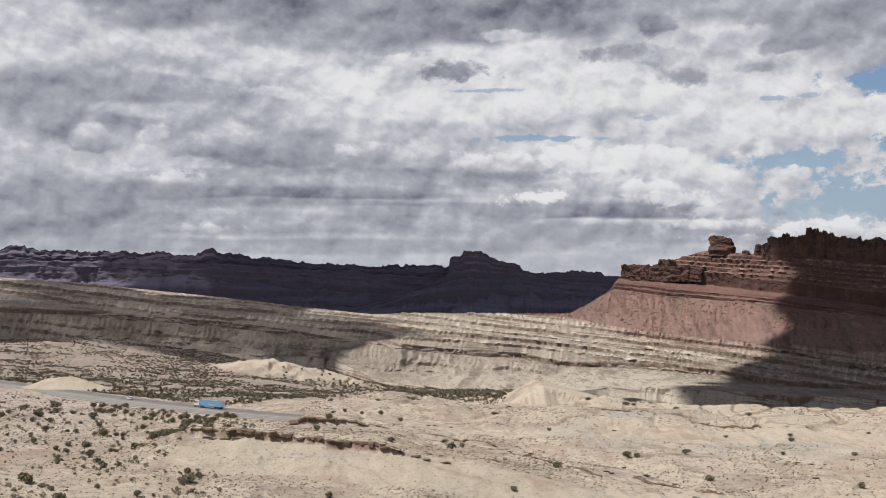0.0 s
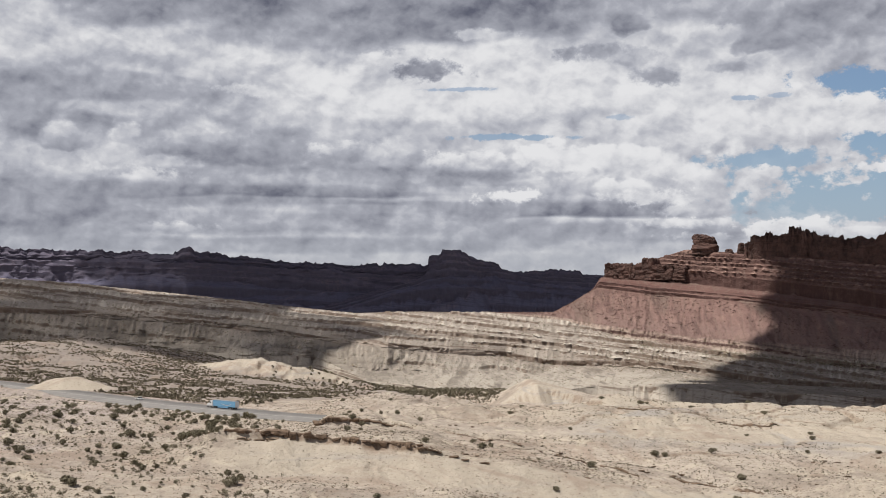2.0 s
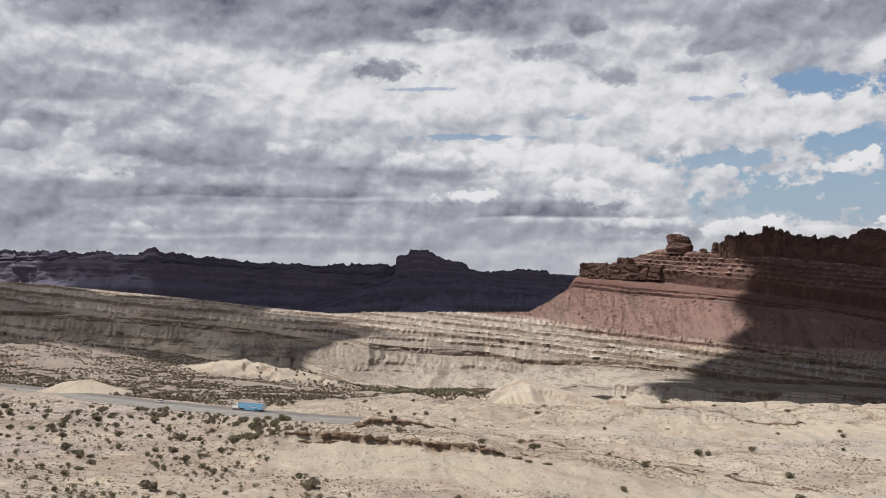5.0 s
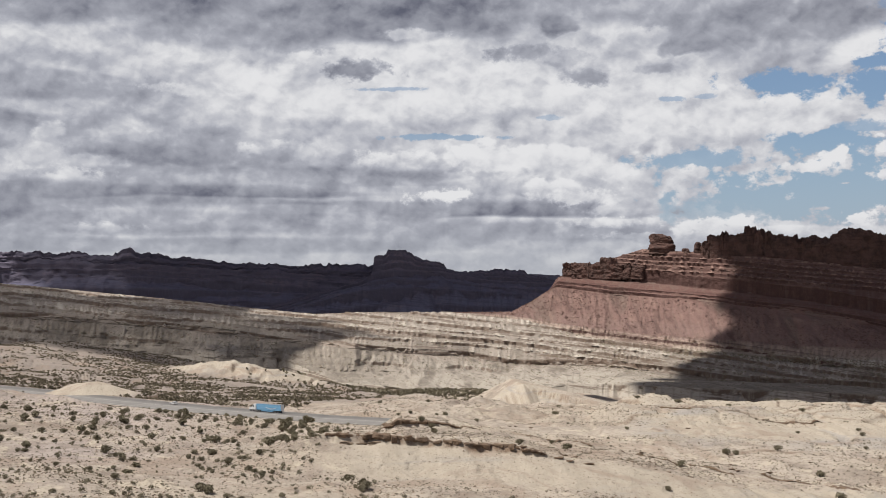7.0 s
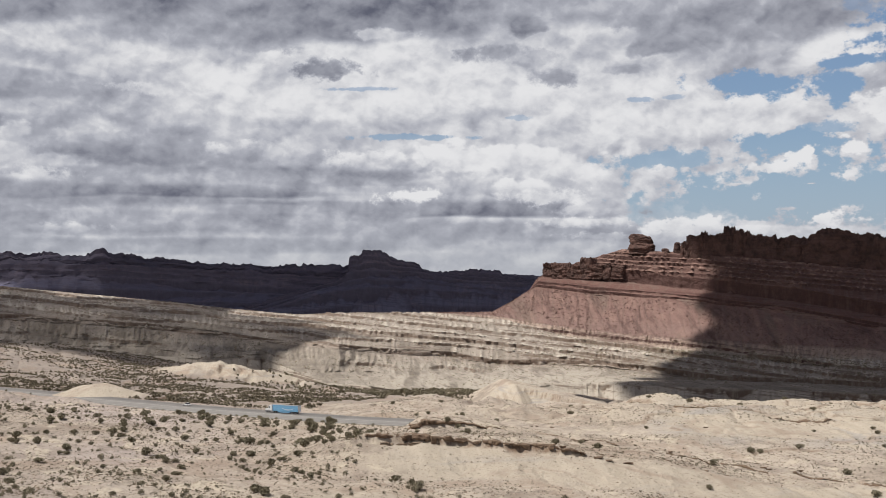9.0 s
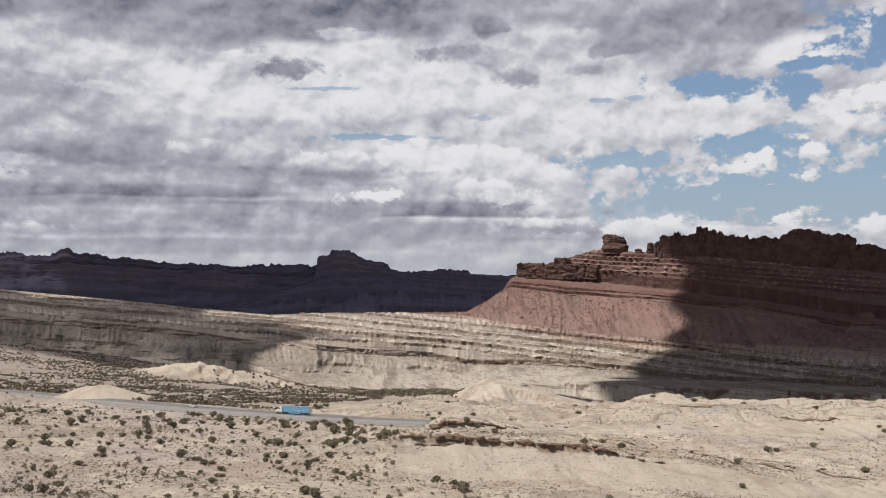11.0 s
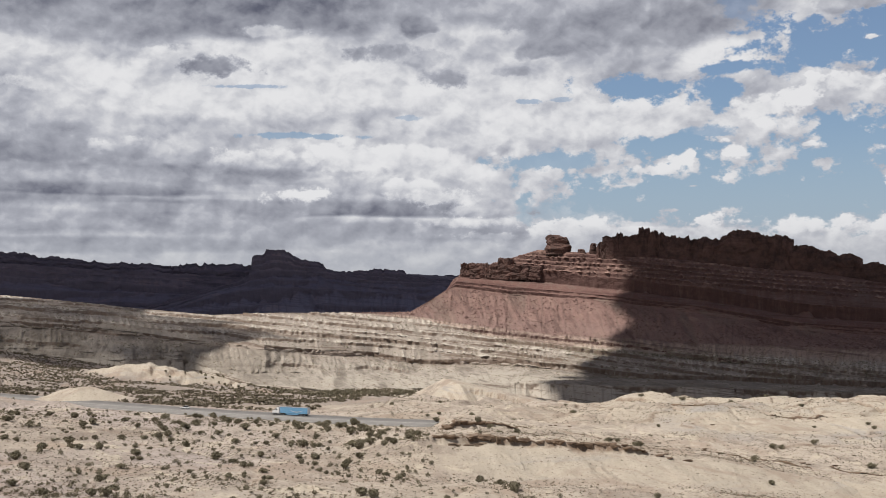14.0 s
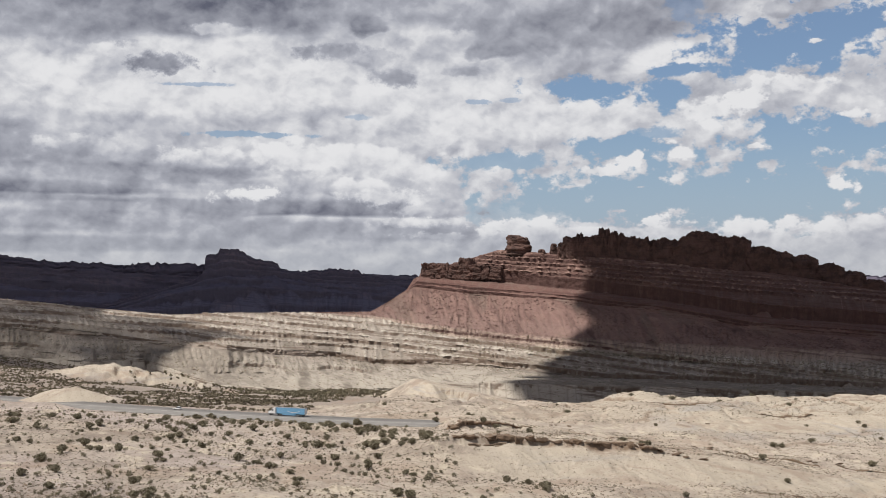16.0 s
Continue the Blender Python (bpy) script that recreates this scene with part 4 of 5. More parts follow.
# range and butte both wear the haze-tinted strata colours
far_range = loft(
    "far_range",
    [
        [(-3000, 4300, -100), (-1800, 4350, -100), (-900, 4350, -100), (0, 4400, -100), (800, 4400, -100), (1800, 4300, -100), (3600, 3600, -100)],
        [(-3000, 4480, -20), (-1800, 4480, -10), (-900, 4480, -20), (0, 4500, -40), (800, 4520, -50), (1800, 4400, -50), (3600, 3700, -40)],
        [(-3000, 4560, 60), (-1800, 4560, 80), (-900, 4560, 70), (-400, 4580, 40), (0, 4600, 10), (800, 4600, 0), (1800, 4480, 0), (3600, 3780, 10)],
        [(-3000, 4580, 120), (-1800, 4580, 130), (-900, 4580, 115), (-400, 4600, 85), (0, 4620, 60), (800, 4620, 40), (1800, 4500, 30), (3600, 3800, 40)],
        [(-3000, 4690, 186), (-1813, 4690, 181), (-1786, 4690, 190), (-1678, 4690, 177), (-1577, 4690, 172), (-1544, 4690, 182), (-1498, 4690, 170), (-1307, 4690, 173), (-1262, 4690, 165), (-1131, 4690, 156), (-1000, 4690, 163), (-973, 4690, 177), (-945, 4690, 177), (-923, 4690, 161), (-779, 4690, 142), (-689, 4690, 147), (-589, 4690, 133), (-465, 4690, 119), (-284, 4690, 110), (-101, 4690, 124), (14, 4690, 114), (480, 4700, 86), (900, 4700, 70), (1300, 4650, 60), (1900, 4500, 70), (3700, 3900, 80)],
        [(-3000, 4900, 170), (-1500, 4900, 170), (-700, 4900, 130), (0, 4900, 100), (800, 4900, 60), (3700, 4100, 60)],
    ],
    (-40, 46), 900, (20, 26, 14, 30, 8), FAR_HAZED,
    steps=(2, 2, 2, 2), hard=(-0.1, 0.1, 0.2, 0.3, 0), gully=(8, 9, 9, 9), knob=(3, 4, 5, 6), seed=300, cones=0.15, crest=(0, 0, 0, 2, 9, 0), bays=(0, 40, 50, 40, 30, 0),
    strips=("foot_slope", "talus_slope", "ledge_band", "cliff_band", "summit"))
tagged(far_range, "distant cliff range tinted purple for haze, under cloud shadow", "mesa")

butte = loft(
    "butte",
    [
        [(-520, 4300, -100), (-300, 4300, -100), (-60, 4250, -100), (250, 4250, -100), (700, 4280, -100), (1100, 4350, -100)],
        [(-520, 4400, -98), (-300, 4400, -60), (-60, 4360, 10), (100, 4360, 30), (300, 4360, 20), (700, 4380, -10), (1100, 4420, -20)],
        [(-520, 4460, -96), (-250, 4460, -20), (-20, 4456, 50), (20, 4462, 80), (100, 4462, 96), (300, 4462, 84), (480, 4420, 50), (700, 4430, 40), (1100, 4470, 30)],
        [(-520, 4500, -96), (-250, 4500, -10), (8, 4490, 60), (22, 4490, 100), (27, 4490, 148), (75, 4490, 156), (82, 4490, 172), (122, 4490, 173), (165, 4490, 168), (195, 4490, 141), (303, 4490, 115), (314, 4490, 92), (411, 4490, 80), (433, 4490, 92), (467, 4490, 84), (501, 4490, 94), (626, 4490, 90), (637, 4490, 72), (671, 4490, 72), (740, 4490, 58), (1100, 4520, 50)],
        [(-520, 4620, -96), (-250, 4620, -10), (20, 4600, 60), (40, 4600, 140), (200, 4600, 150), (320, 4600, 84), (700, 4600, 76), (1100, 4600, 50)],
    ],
    (-5, 16), 480, (20, 20, 40, 6), FAR_HAZED,
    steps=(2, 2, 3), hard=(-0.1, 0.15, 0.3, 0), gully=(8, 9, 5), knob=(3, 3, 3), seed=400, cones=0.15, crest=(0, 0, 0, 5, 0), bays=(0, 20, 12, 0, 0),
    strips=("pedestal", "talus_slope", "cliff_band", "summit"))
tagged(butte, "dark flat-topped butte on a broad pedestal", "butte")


# ---------------------------------------------------------------- clouds overhead
def cloud(name, over, wide, deep, high, lift, seed, turn=0.0, mat=None):
    """A cumulus whose shade falls on the place `over`: a flat base under lumpy crowns."""
    n, m = 72, 20
    t = np.linspace(0, 2 * np.pi, n)[None]
    p = np.linspace(-0.5 * np.pi, 0.5 * np.pi, m)[:, None]
    edge = 1 + 0.30 * fbm(2.2 * np.cos(t) + 7, 2.2 * np.sin(t) + 3, 4, seed)
    lump = 1 + 0.16 * fbm(3 * t, 5 * p, 3, seed + 9) * np.cos(p)
    x, y = wide * edge * lump * np.cos(p) * np.cos(t), deep * edge * lump * np.cos(p) * np.sin(t)
    z = np.where(p < 0, 0.22, 1.0) * high * np.sin(p) * lump
    z = z + high * 0.25 * fbm(x / 160, y / 160, 3, seed + 4) * (p > 0)
    c, s = math.cos(math.radians(turn)), math.sin(math.radians(turn))
    at = Vector(over) + TO_SUN * (lift / TO_SUN.z)
    xyz = np.stack([at.x + c * x - s * y, at.y + s * x + c * y, at.z + z], -1)
    return tagged(new(name, grid_mesh(name, xyz, mat or CLOUD)), "white cumulus cloud drifting high above the desert", "cloud", "clouds overhead", "structure")


cloud("cumulus_cloud", (905, 1825, 0), 400, 390, 160, 1500, 1, -20)
cloud("cumulus_cloud", (632, 1400, 0), 440, 265, 90, 1500, 7, -8)
cloud("cumulus_cloud", (560, 1710, 0), 205, 140, 90, 1500, 6, 20)
cloud("cumulus_cloud", (765, 2112, 0), 112, 66, 60, 1500, 9, -32)
cloud("cumulus_cloud", (-640, 1960, 0), 480, 350, 140, 1500, 2, 14, THIN_CLOUD)
cloud("cumulus_cloud", (500, 4500, 0), 1250, 520, 220, 2300, 3, 0)
cloud("cumulus_cloud", (-850, 4600, 0), 450, 480, 200, 2300, 4, 0, THIN_CLOUD)


# ---------------------------------------------------------------- crags on the mesa's rim
def crag(x, y, foot, top, wide, deep, seed, turn=0.0, taper=0.14, dome=0.12, blocky=0.45, slant=0.0):
    """A jointed sandstone crag: upright faces cut by cracks and ledges, a worn top."""
    n, m, cap = 72, 24, 7
    t = np.linspace(0, 2 * np.pi, n)[None]
    c, s = np.cos(t), np.sin(t)
    rim = 1 / (np.abs(c) ** (2 / blocky) + np.abs(s) ** (2 / blocky)) ** (blocky / 2)
    p = np.linspace(0, 1, m)[:, None]
    tall = (top - foot) * (1 - slant * (c + 1) / 2 + 0.12 * fbm(2.8 * c + seed, 2.8 * s, 4, seed))
    cracks = 0.10 * fbm(t * 1.8 + seed, 3.5 * p, 5, seed + 3) - 0.10 * step(0.86, 0.95, ridged(t * 1.7 + seed, 0.7 * p, 2, seed + 5))
    shelf = 0.13 * fbm(t * 0.9, 6 * p + seed, 3, seed + 7)
    rad = rim * (1 - taper * p + cracks + shelf)
    side_z = foot + tall * p
    q = np.linspace(0, 1, cap + 1)[1:, None]
    top_rad = rim * (1 - taper) * (1 - q) * (1 + 0.2 * fbm(2 * c, 2 * s + q, 2, seed + 8))
    top_z = foot + tall * (1 - q) + (top - foot) * q + (top - foot) * dome * np.sin(q * np.pi / 2)
    top_z = top_z + 0.05 * (top - foot) * fbm(5 * top_rad * c, 5 * top_rad * s, 3, seed + 6)
    rad, z = np.concatenate([rad + 0 * p, top_rad]), np.concatenate([side_z + 0 * rad[:1], top_z + 0 * c])
    rad[:, -1], z[:, -1] = rad[:, 0], z[:, 0]
    px, py = 0.5 * wide * rad * c, 0.5 * deep * rad * s
    ct, st = math.cos(radians(turn)), math.sin(radians(turn))
    xyz = np.stack([x + ct * px - st * py, y + st * px + ct * py, z], -1)
    mesh = grid_mesh("rock_crag", xyz, CLIFF)
    mesh.polygons.foreach_set("use_smooth", np.zeros(len(mesh.polygons), bool))
    return tagged(new("rock_crag", mesh), "weathered dark red sandstone crag on the mesa rim", "rock", "crags along the mesa rim")


for i, (x, top, wide) in enumerate(((374, 89, 20), (388, 88, 15), (400, 89, 20), (414, 86, 13), (425, 88, 18), (440, 98, 22), (446, 87, 16), (459, 86, 22), (476, 85, 16), (492, 83, 20))):
    crag(x, 2300 - 0.84 * (x - 368), 58, top, wide * 1.25, 30, 130 + i, -38, 0.08, 0.03, 0.35)
balanced = crag(542, 2214, 108, 147, 52, 44, 17, -15, 0.20, 0.0, 0.60, 0.26)
tagged(balanced, "lone squat red sandstone block on the mesa rim")
crag(598, 2160, 108, 127, 14, 14, 4, 0, 0.2)
crag(580, 2180, 108, 117, 18, 14, 5, 0, 0.4)
for i, (x, top, wide) in enumerate(((612, 125, 12), (627, 134, 26), (650, 136, 34), (640, 139, 8), (681, 147, 15), (695, 143, 13), (668, 137, 20), (709, 141, 8), (722, 134, 22), (742, 131, 24), (757, 126, 18))):
    crag(x, 2152 - 0.66 * (x - 602), 58, top, wide * 1.5 + 9, 38, 20 + i, -30, 0.30, 0.07, 0.55 + 0.1 * (i % 3))
for i, (x, top, wide, foot) in enumerate(((775, 127, 34, 84), (800, 122, 36, 80), (838, 132, 86, 70), (838, 138, 56, 100), (872, 126, 40, 66), (898, 124, 40, 64), (934, 108, 52, 60), (925, 110, 20, 80), (965, 98, 44, 52), (1003, 91, 50, 48), (1010, 93, 18, 60), (1045, 78, 50, 40), (1080, 64, 46, 32), (1112, 50, 44, 26))):
    crag(x, 2040 - 0.53 * (x - 765), foot - 32, top, wide * 1.5, 56 if wide > 30 else 30, 60 + i, -28, 0.34, 0.14, 0.62)


# ---------------------------------------------------------------- caprock blocks
def block_mesh(seed, long, deep, high, under=0.30, mat=None):
    """A worn boulder of caprock: bulging top, undercut foot."""
    bm = bmesh.new()
    bmesh.ops.create_cube(bm, size=1.0)
    bmesh.ops.subdivide_edges(bm, edges=bm.edges, cuts=3, use_grid_fill=True)
    for v in bm.verts:
        c = v.co
        round_off = 1 - 0.20 * (abs(2 * c.x) ** 3 * abs(2 * c.y) ** 2 + abs(2 * c.z) ** 4) / 2
        foot = 1 - under * max(0, 0.3 - 2 * c.z) / 1.3
        n = noise.noise_vector(c * 1.9 + Vector((seed * 7.1, seed * 3.3, 0))) * 0.26 + noise.noise_vector(c * 5 + Vector((seed, 0, 0))) * 0.07
        v.co = Vector((c.x * round_off * foot * long, c.y * round_off * foot * deep, c.z * high)) + Vector((n.x * long, n.y * deep, n.z * high))
    mesh = bpy.data.meshes.new("caprock_block")
    bm.to_mesh(mesh)
    bm.free()
    mesh.materials.append(mat or CAPROCK)
    return mesh


def place_block(mesh, x, y, z, turn, size=1.0, tilt=0.0, name="caprock_block", label="cracked tan sandstone caprock block on the spur's edge"):
    ob = tagged(new(name, mesh), label, "rock", "caprock blocks")
    ob.matrix_world = Matrix.Translation((x, y, z)) @ Euler((radians(tilt), radians(tilt * 0.6), radians(turn))).to_matrix().to_4x4() @ Matrix.Diagonal((size, size, size, 1))
    return ob


def caprock_sheet(name, label, x0, x1, line, thick, lip, drop, mat, seed):
    """A bed of caprock along the spur's edge: a broken front that overhangs, cut by joints, thinning out where thick falls to nothing."""
    xs = np.arange(x0, x1, 0.35)
    joints = xs / 3.4 + 1.2 * fbm(xs / 9, xs * 0, 3, seed)
    block = lattice(np.floor(joints), xs * 0, seed + 1)
    crack = step(0.10, 0.02, np.minimum(joints % 1, 1 - joints % 1))
    deep = np.maximum(thick(xs) * (0.65 + 0.6 * block), 0.05)
    front = line(xs) - lip * (block - 0.35) + 0.5 * fbm(xs / 2.5, xs * 0, 3, seed + 2) + 0.9 * crack
    top = height(xs, line(xs) + 3.5) - drop + 0.25 * (block - 0.5)
    rows = []
    for out, down in ((5.0, -0.30), (2.0, -0.02), (0.45, 0.0), (0.05, 0.14), (0.0, 0.45), (0.12, 0.8), (0.55, 1.0), (3.2, 1.05), (3.4, 2.2)):
        rough = 0.22 * fbm(xs / 1.6, xs * 0 + 7 * down, 3, seed + 5) * (0.05 < out + down < 3)
        z = top - down * deep if down >= 0 else np.minimum(height(xs, front + out) + 0.05, top + 0.1)
        rows.append(np.stack([xs, front + out + rough, z + 0.5 * rough], -1))
    mesh = grid_mesh(name, np.stack(rows), mat)
    mesh.polygons.foreach_set("use_smooth", np.zeros(len(mesh.polygons), bool))
    return tagged(new(name, mesh), label, "rock", kind="structure")


caprock_sheet("caprock_ledge", "brown sandstone caprock ledge overhanging the pale spur", -84, -13, ledge_line,
              lambda x: np.interp(x, (-84, -80, -56, -50, -44, -36, -22, -13), (0.6, 2.2, 2.2, 0.7, 0.6, 2.0, 0.9, 0.12)) * np.clip(1 + 0.9 * fbm(x / 6, x * 0, 4, 301), 0.1, 2), 1.6, -0.10, CAPROCK, 300)
caprock_sheet("lower_ledge", "tan nodular sandstone bed below the caprock", -83, -52, lambda x: ledge_line(x) - 0.7,
              lambda x: np.interp(x, (-83, -79, -60, -52), (0.5, 1.3, 1.2, 0.2)), 1.0, 2.6, LEDGE, 320)
caprock_sheet("upper_ledge", "thin brown sandstone ledge on the spur's shoulder", -63, -22, lambda x: 470 + 6 * fbm(x / 30, x * 0, 3, 31),
              lambda x: np.interp(x, (-63, -60, -50, -40, -22), (1.0, 2.6, 1.8, 0.9, 0.15)), 1.4, -0.25, CAPROCK, 340)

OUTCROPS = ((30, 54, 424, 386, 1.1), (56, 100, 577, 552, 0.8), (108, 150, 548, 540, 0.7), (-4, 13, 333, 329, 0.8), (12, 27, 309, 305, 1.0), (66, 92, 392, 372, 0.7), (-6, 22, 470, 462, 0.6))
for i, (x0, x1, y0, y1, bulk) in enumerate(OUTCROPS):
    caprock_sheet("rock_outcrop", "broken brown sandstone ledge cropping out of the slope", x0, x1,
                  lambda x: np.interp(x, (x0, x1), (y0, y1)) + 2.5 * fbm(x / 7, x * 0, 3, 360 + i),
                  lambda x: bulk * np.clip(1.0 + 1.6 * fbm(x / 5, x * 0, 3, 370 + i), 0.05, 2), 1.0, -0.35 * bulk, CAPROCK, 380 + 9 * i)

dice = random.Random(5)
BLOCKS = [block_mesh(i, 4.2 + 0.8 * i, 4.2, 2.0 + 0.10 * i, 0.42) for i in range(5)]
SLABS = [block_mesh(20 + i, 4.6 + 0.6 * i, 3.6, 1.1 + 0.15 * i, 0.25) for i in range(4)]
NODULES = [block_mesh(40 + i, 3.2, 2.4, 1.1, 0.1, LEDGE) for i in range(3)]
x = -81.0
while x < 60:
    y = float(ledge_line(x))
    z = float(height(x, y + 3.5))
    slope = math.degrees(math.atan2(float(ledge_line(x + 2)) - float(ledge_line(x - 2)), 4))
    thick = x < -54 or -40 < x < -22
    if thick:
        which = dice.randrange(5)
        size = dice.uniform(0.45, 0.85) * (1.0 if x < -54 else 0.6)
        place_block(BLOCKS[which], x + 2.5, y + 0.3, z - 0.95 * size, slope + dice.uniform(-16, 16), size, dice.uniform(-10, 10))
        if x < -60:
            for j in range(2):
                place_block(dice.choice(NODULES), x + dice.uniform(0, 5), y - 1.3, z - 3.1 + dice.uniform(-0.3, 0.3), slope + dice.uniform(-20, 20), dice.uniform(0.8, 1.2), dice.uniform(-6, 6), "lower_slab", "nodular tan sandstone slab below the caprock")
        x += (3.9 + 0.8 * which) * size * dice.uniform(1.4, 2.4)
    else:
        if dice.random() < (0.5 if x < 0 else 0.3):
            size = dice.uniform(0.3, 0.6)
            place_block(dice.choice(SLABS), x, y + 0.4, z - 0.8 * size, slope + dice.uniform(-14, 14), size, dice.uniform(-8, 8), "ledge_slab", "thin brown sandstone slab along the spur's edge")
        x += dice.uniform(2.0, 5.0)
x = -60.5
while x < -40:
    y = 470 + 6 * float(fbm(x / 30, 0 * x, 3, 31))
    size = 0.7 if x < -54 else 0.4
    place_block(dice.choice(BLOCKS), x, y, float(height(x, y + 3)) - 0.2 * size, dice.uniform(-15, 15), size, dice.uniform(-6, 6))
    x += dice.uniform(8, 12) * size
for i in range(16):
    x, y = dice.uniform(70, 125), dice.uniform(735, 752)
    place_block(dice.choice(NODULES), x, y, float(height(x, y)) + 0.3, dice.uniform(-30, 30), dice.uniform(0.7, 1.9), dice.uniform(-8, 8), "weathered_block", "orange-tan sandstone block weathering out of a knoll")
for i in range(46):
    x = dice.uniform(-10, 210)
    y = 385 + 0.18 * x + dice.choice((0, 34, 120)) + dice.uniform(-4, 4)
    place_block(dice.choice(SLABS), x, y, float(height(x, y)) + 0.1, dice.uniform(-25, 25), dice.uniform(0.2, 0.42), dice.uniform(-8, 8), "loose_slab", "broken tan sandstone slab lying on the slope")


# ---------------------------------------------------------------- junipers and scrub
def leaf_clumps(count, wide, high, seed, size, flat=0.75):
    """Corners and faces of many small tilted leaf sprays that fill an uneven crown."""
    rng = np.random.default_rng(seed)
    lobes = rng.normal(0, 1, (6, 3)) * (0.11 * wide, 0.11 * wide, 0.09 * high) + (0, 0, 0.52 * high)
    which = rng.integers(0, 6, count)
    way = rng.normal(0, 1, (count, 3))
    way /= np.linalg.norm(way, axis=1)[:, None]
    at = lobes[which] + way * (0.32 * wide, 0.32 * wide, 0.32 * high) * rng.uniform(0.55, 1.08, (count, 1))
    at[:, 2] = np.maximum(at[:, 2], 0.08 * high)
    a, b = rng.normal(0, 1, (count, 3)), rng.normal(0, 1, (count, 3))
    b -= (a * b).sum(1)[:, None] * a / (a * a).sum(1)[:, None]
    a, b = (v / np.linalg.norm(v, axis=1)[:, None] * size * rng.uniform(0.6, 1.3, (count, 1)) for v in (a, b))
    corners = np.stack([at - a - b * 0.6, at + a - b * 0.5, at + a * 0.5 + b, at - a * 0.6 + b * 0.8], 1)
    return corners.reshape(-1, 3), np.arange(count * 4).reshape(count, 4)


def from_faces(name, verts, faces, mat):
    mesh = bpy.data.meshes.new(name)
    mesh.from_pydata(verts.tolist(), [], faces.tolist())
    mesh.materials.append(mat)
    return mesh


def juniper(seed):
    """A low desert juniper: short twisted limbs under a ragged crown, about 2 m across."""
    rng = random.Random(seed)
    bm = bmesh.new()
    for i in range(4):
        a = rng.uniform(0, 6.28)
        m = Matrix.Translation((0.12 * math.cos(a), 0.12 * math.sin(a), 0.42)) @ Euler((rng.uniform(-0.5, 0.5), rng.uniform(-0.5, 0.5), a)).to_matrix().to_4x4()
        bmesh.ops.create_cone(bm, segments=6, radius1=0.11, radius2=0.035, depth=1.1, matrix=m)
    trunk = part("juniper_bush", bm, BARK)
    crown = new("crown", from_faces("crown", *leaf_clumps(420, 2.0, rng.uniform(1.30, 1.65), seed, 0.125), JUNIPER))
    crown.parent = trunk
    return tagged(trunk, "dark green desert juniper bush on bare soil", "bush", "juniper bushes")


def bush_density(x, y):
    """How thickly junipers stand: a belt below the road, fewer towards the open slope."""
    belt = 1.0 * math.exp(-((y - (448 - 0.30 * (x + 100))) / 44) ** 2) * (0.25 + 0.75 * math.exp(-((x + 95) / 32) ** 2) if x < -62 else 0.05)
    open_slope = 0.30 if x < -70 - 0.2 * (y - 350) else 0.035
    verge = 0.5 * math.exp(-((y - (float(road_y(x)) - 32)) / 16) ** 2) if x < -80 else 0
    return min(1, belt + open_slope + verge)


bushes = [juniper(i) for i in range(5)]
for i, b in enumerate(bushes):
    x, y = -150.0 + 14 * i, 300.0 + 3 * i
    b.matrix_world = Matrix.Translation((x, y, float(height(x, y)) - 0.1))
dice = random.Random(11)
# the larger bushes that stand alone
spots = [(-153, 473, 1.6), (-144, 485, 2.0), (-152, 443, 2.4), (-139, 389, 2.0), (-127, 388, 2.0), (-127, 376, 1.7), (-123, 374, 1.8), (-114, 370, 2.4),
         (-149, 372, 1.6), (-143, 370, 1.6), (-140, 356, 2.1), (-139, 340, 1.7), (-141, 331, 1.9), (-150, 341, 1.5), (-161, 347, 1.5), (-118, 354, 1.4),
         (-116, 345, 1.3), (-106, 352, 2.1), (-99, 350, 1.3), (-116, 443, 2.1), (-104, 412, 3.3), (-97, 432, 2.4), (-95, 403, 1.9), (-85, 417, 3.1),
         (-89, 396, 2.6), (-80, 428, 2.4), (-131, 437, 2.1)]
while len(spots) < 252:
    x, y = dice.uniform(-300, 190), dice.uniform(290, 560)
    if dice.random() < bush_density(x, y) and abs(y - float(road_y(x))) > 24 and float(ledge_line(x)) - y > (10 if x > -90 else -200):
        spots.append((x, y, dice.uniform(1.2, 2.9)))
for i in range(42):
    x, y = dice.uniform(-60, 200), dice.uniform(385, 620)
    spots.append((x, y, dice.uniform(1.5, 2.7)))
for x, y, size in spots:
    copy = copy_thing(dice.choice(bushes), Matrix.Translation((x, y, float(height(x, y)) - 0.1)) @ Matrix.Rotation(dice.uniform(0, 6.28), 4, "Z"))
    copy.scale = (size * 0.70, size * 0.70, size * 0.70 * dice.uniform(0.8, 1.1))


def scatter(name, label, category, places, clumps, wide, high, leaf, mat, seed):
    """Many small plants joined as one mass, at the given rows of x, y and size."""
    rng = np.random.default_rng(seed)
    forms = [leaf_clumps(clumps, wide, high, seed + i, leaf) for i in range(6)]
    x, y, size = places.T
    z = height(x, y) - 0.06
    a = rng.uniform(0, 6.28, len(x))
    verts = []
    for i in range(len(x)):
        v = forms[i % 6][0]
        c, s = math.cos(a[i]), math.sin(a[i])
        verts.append(np.stack([x[i] + size[i] * (c * v[:, 0] - s * v[:, 1]), y[i] + size[i] * (s * v[:, 0] + c * v[:, 1]), z[i] + size[i] * v[:, 2]], -1))
    corners = np.concatenate(verts)
    ob = new(name, from_faces(name, corners, np.arange(len(corners)).reshape(-1, 4), mat))
    return tagged(ob, label, category, kind="stuff")


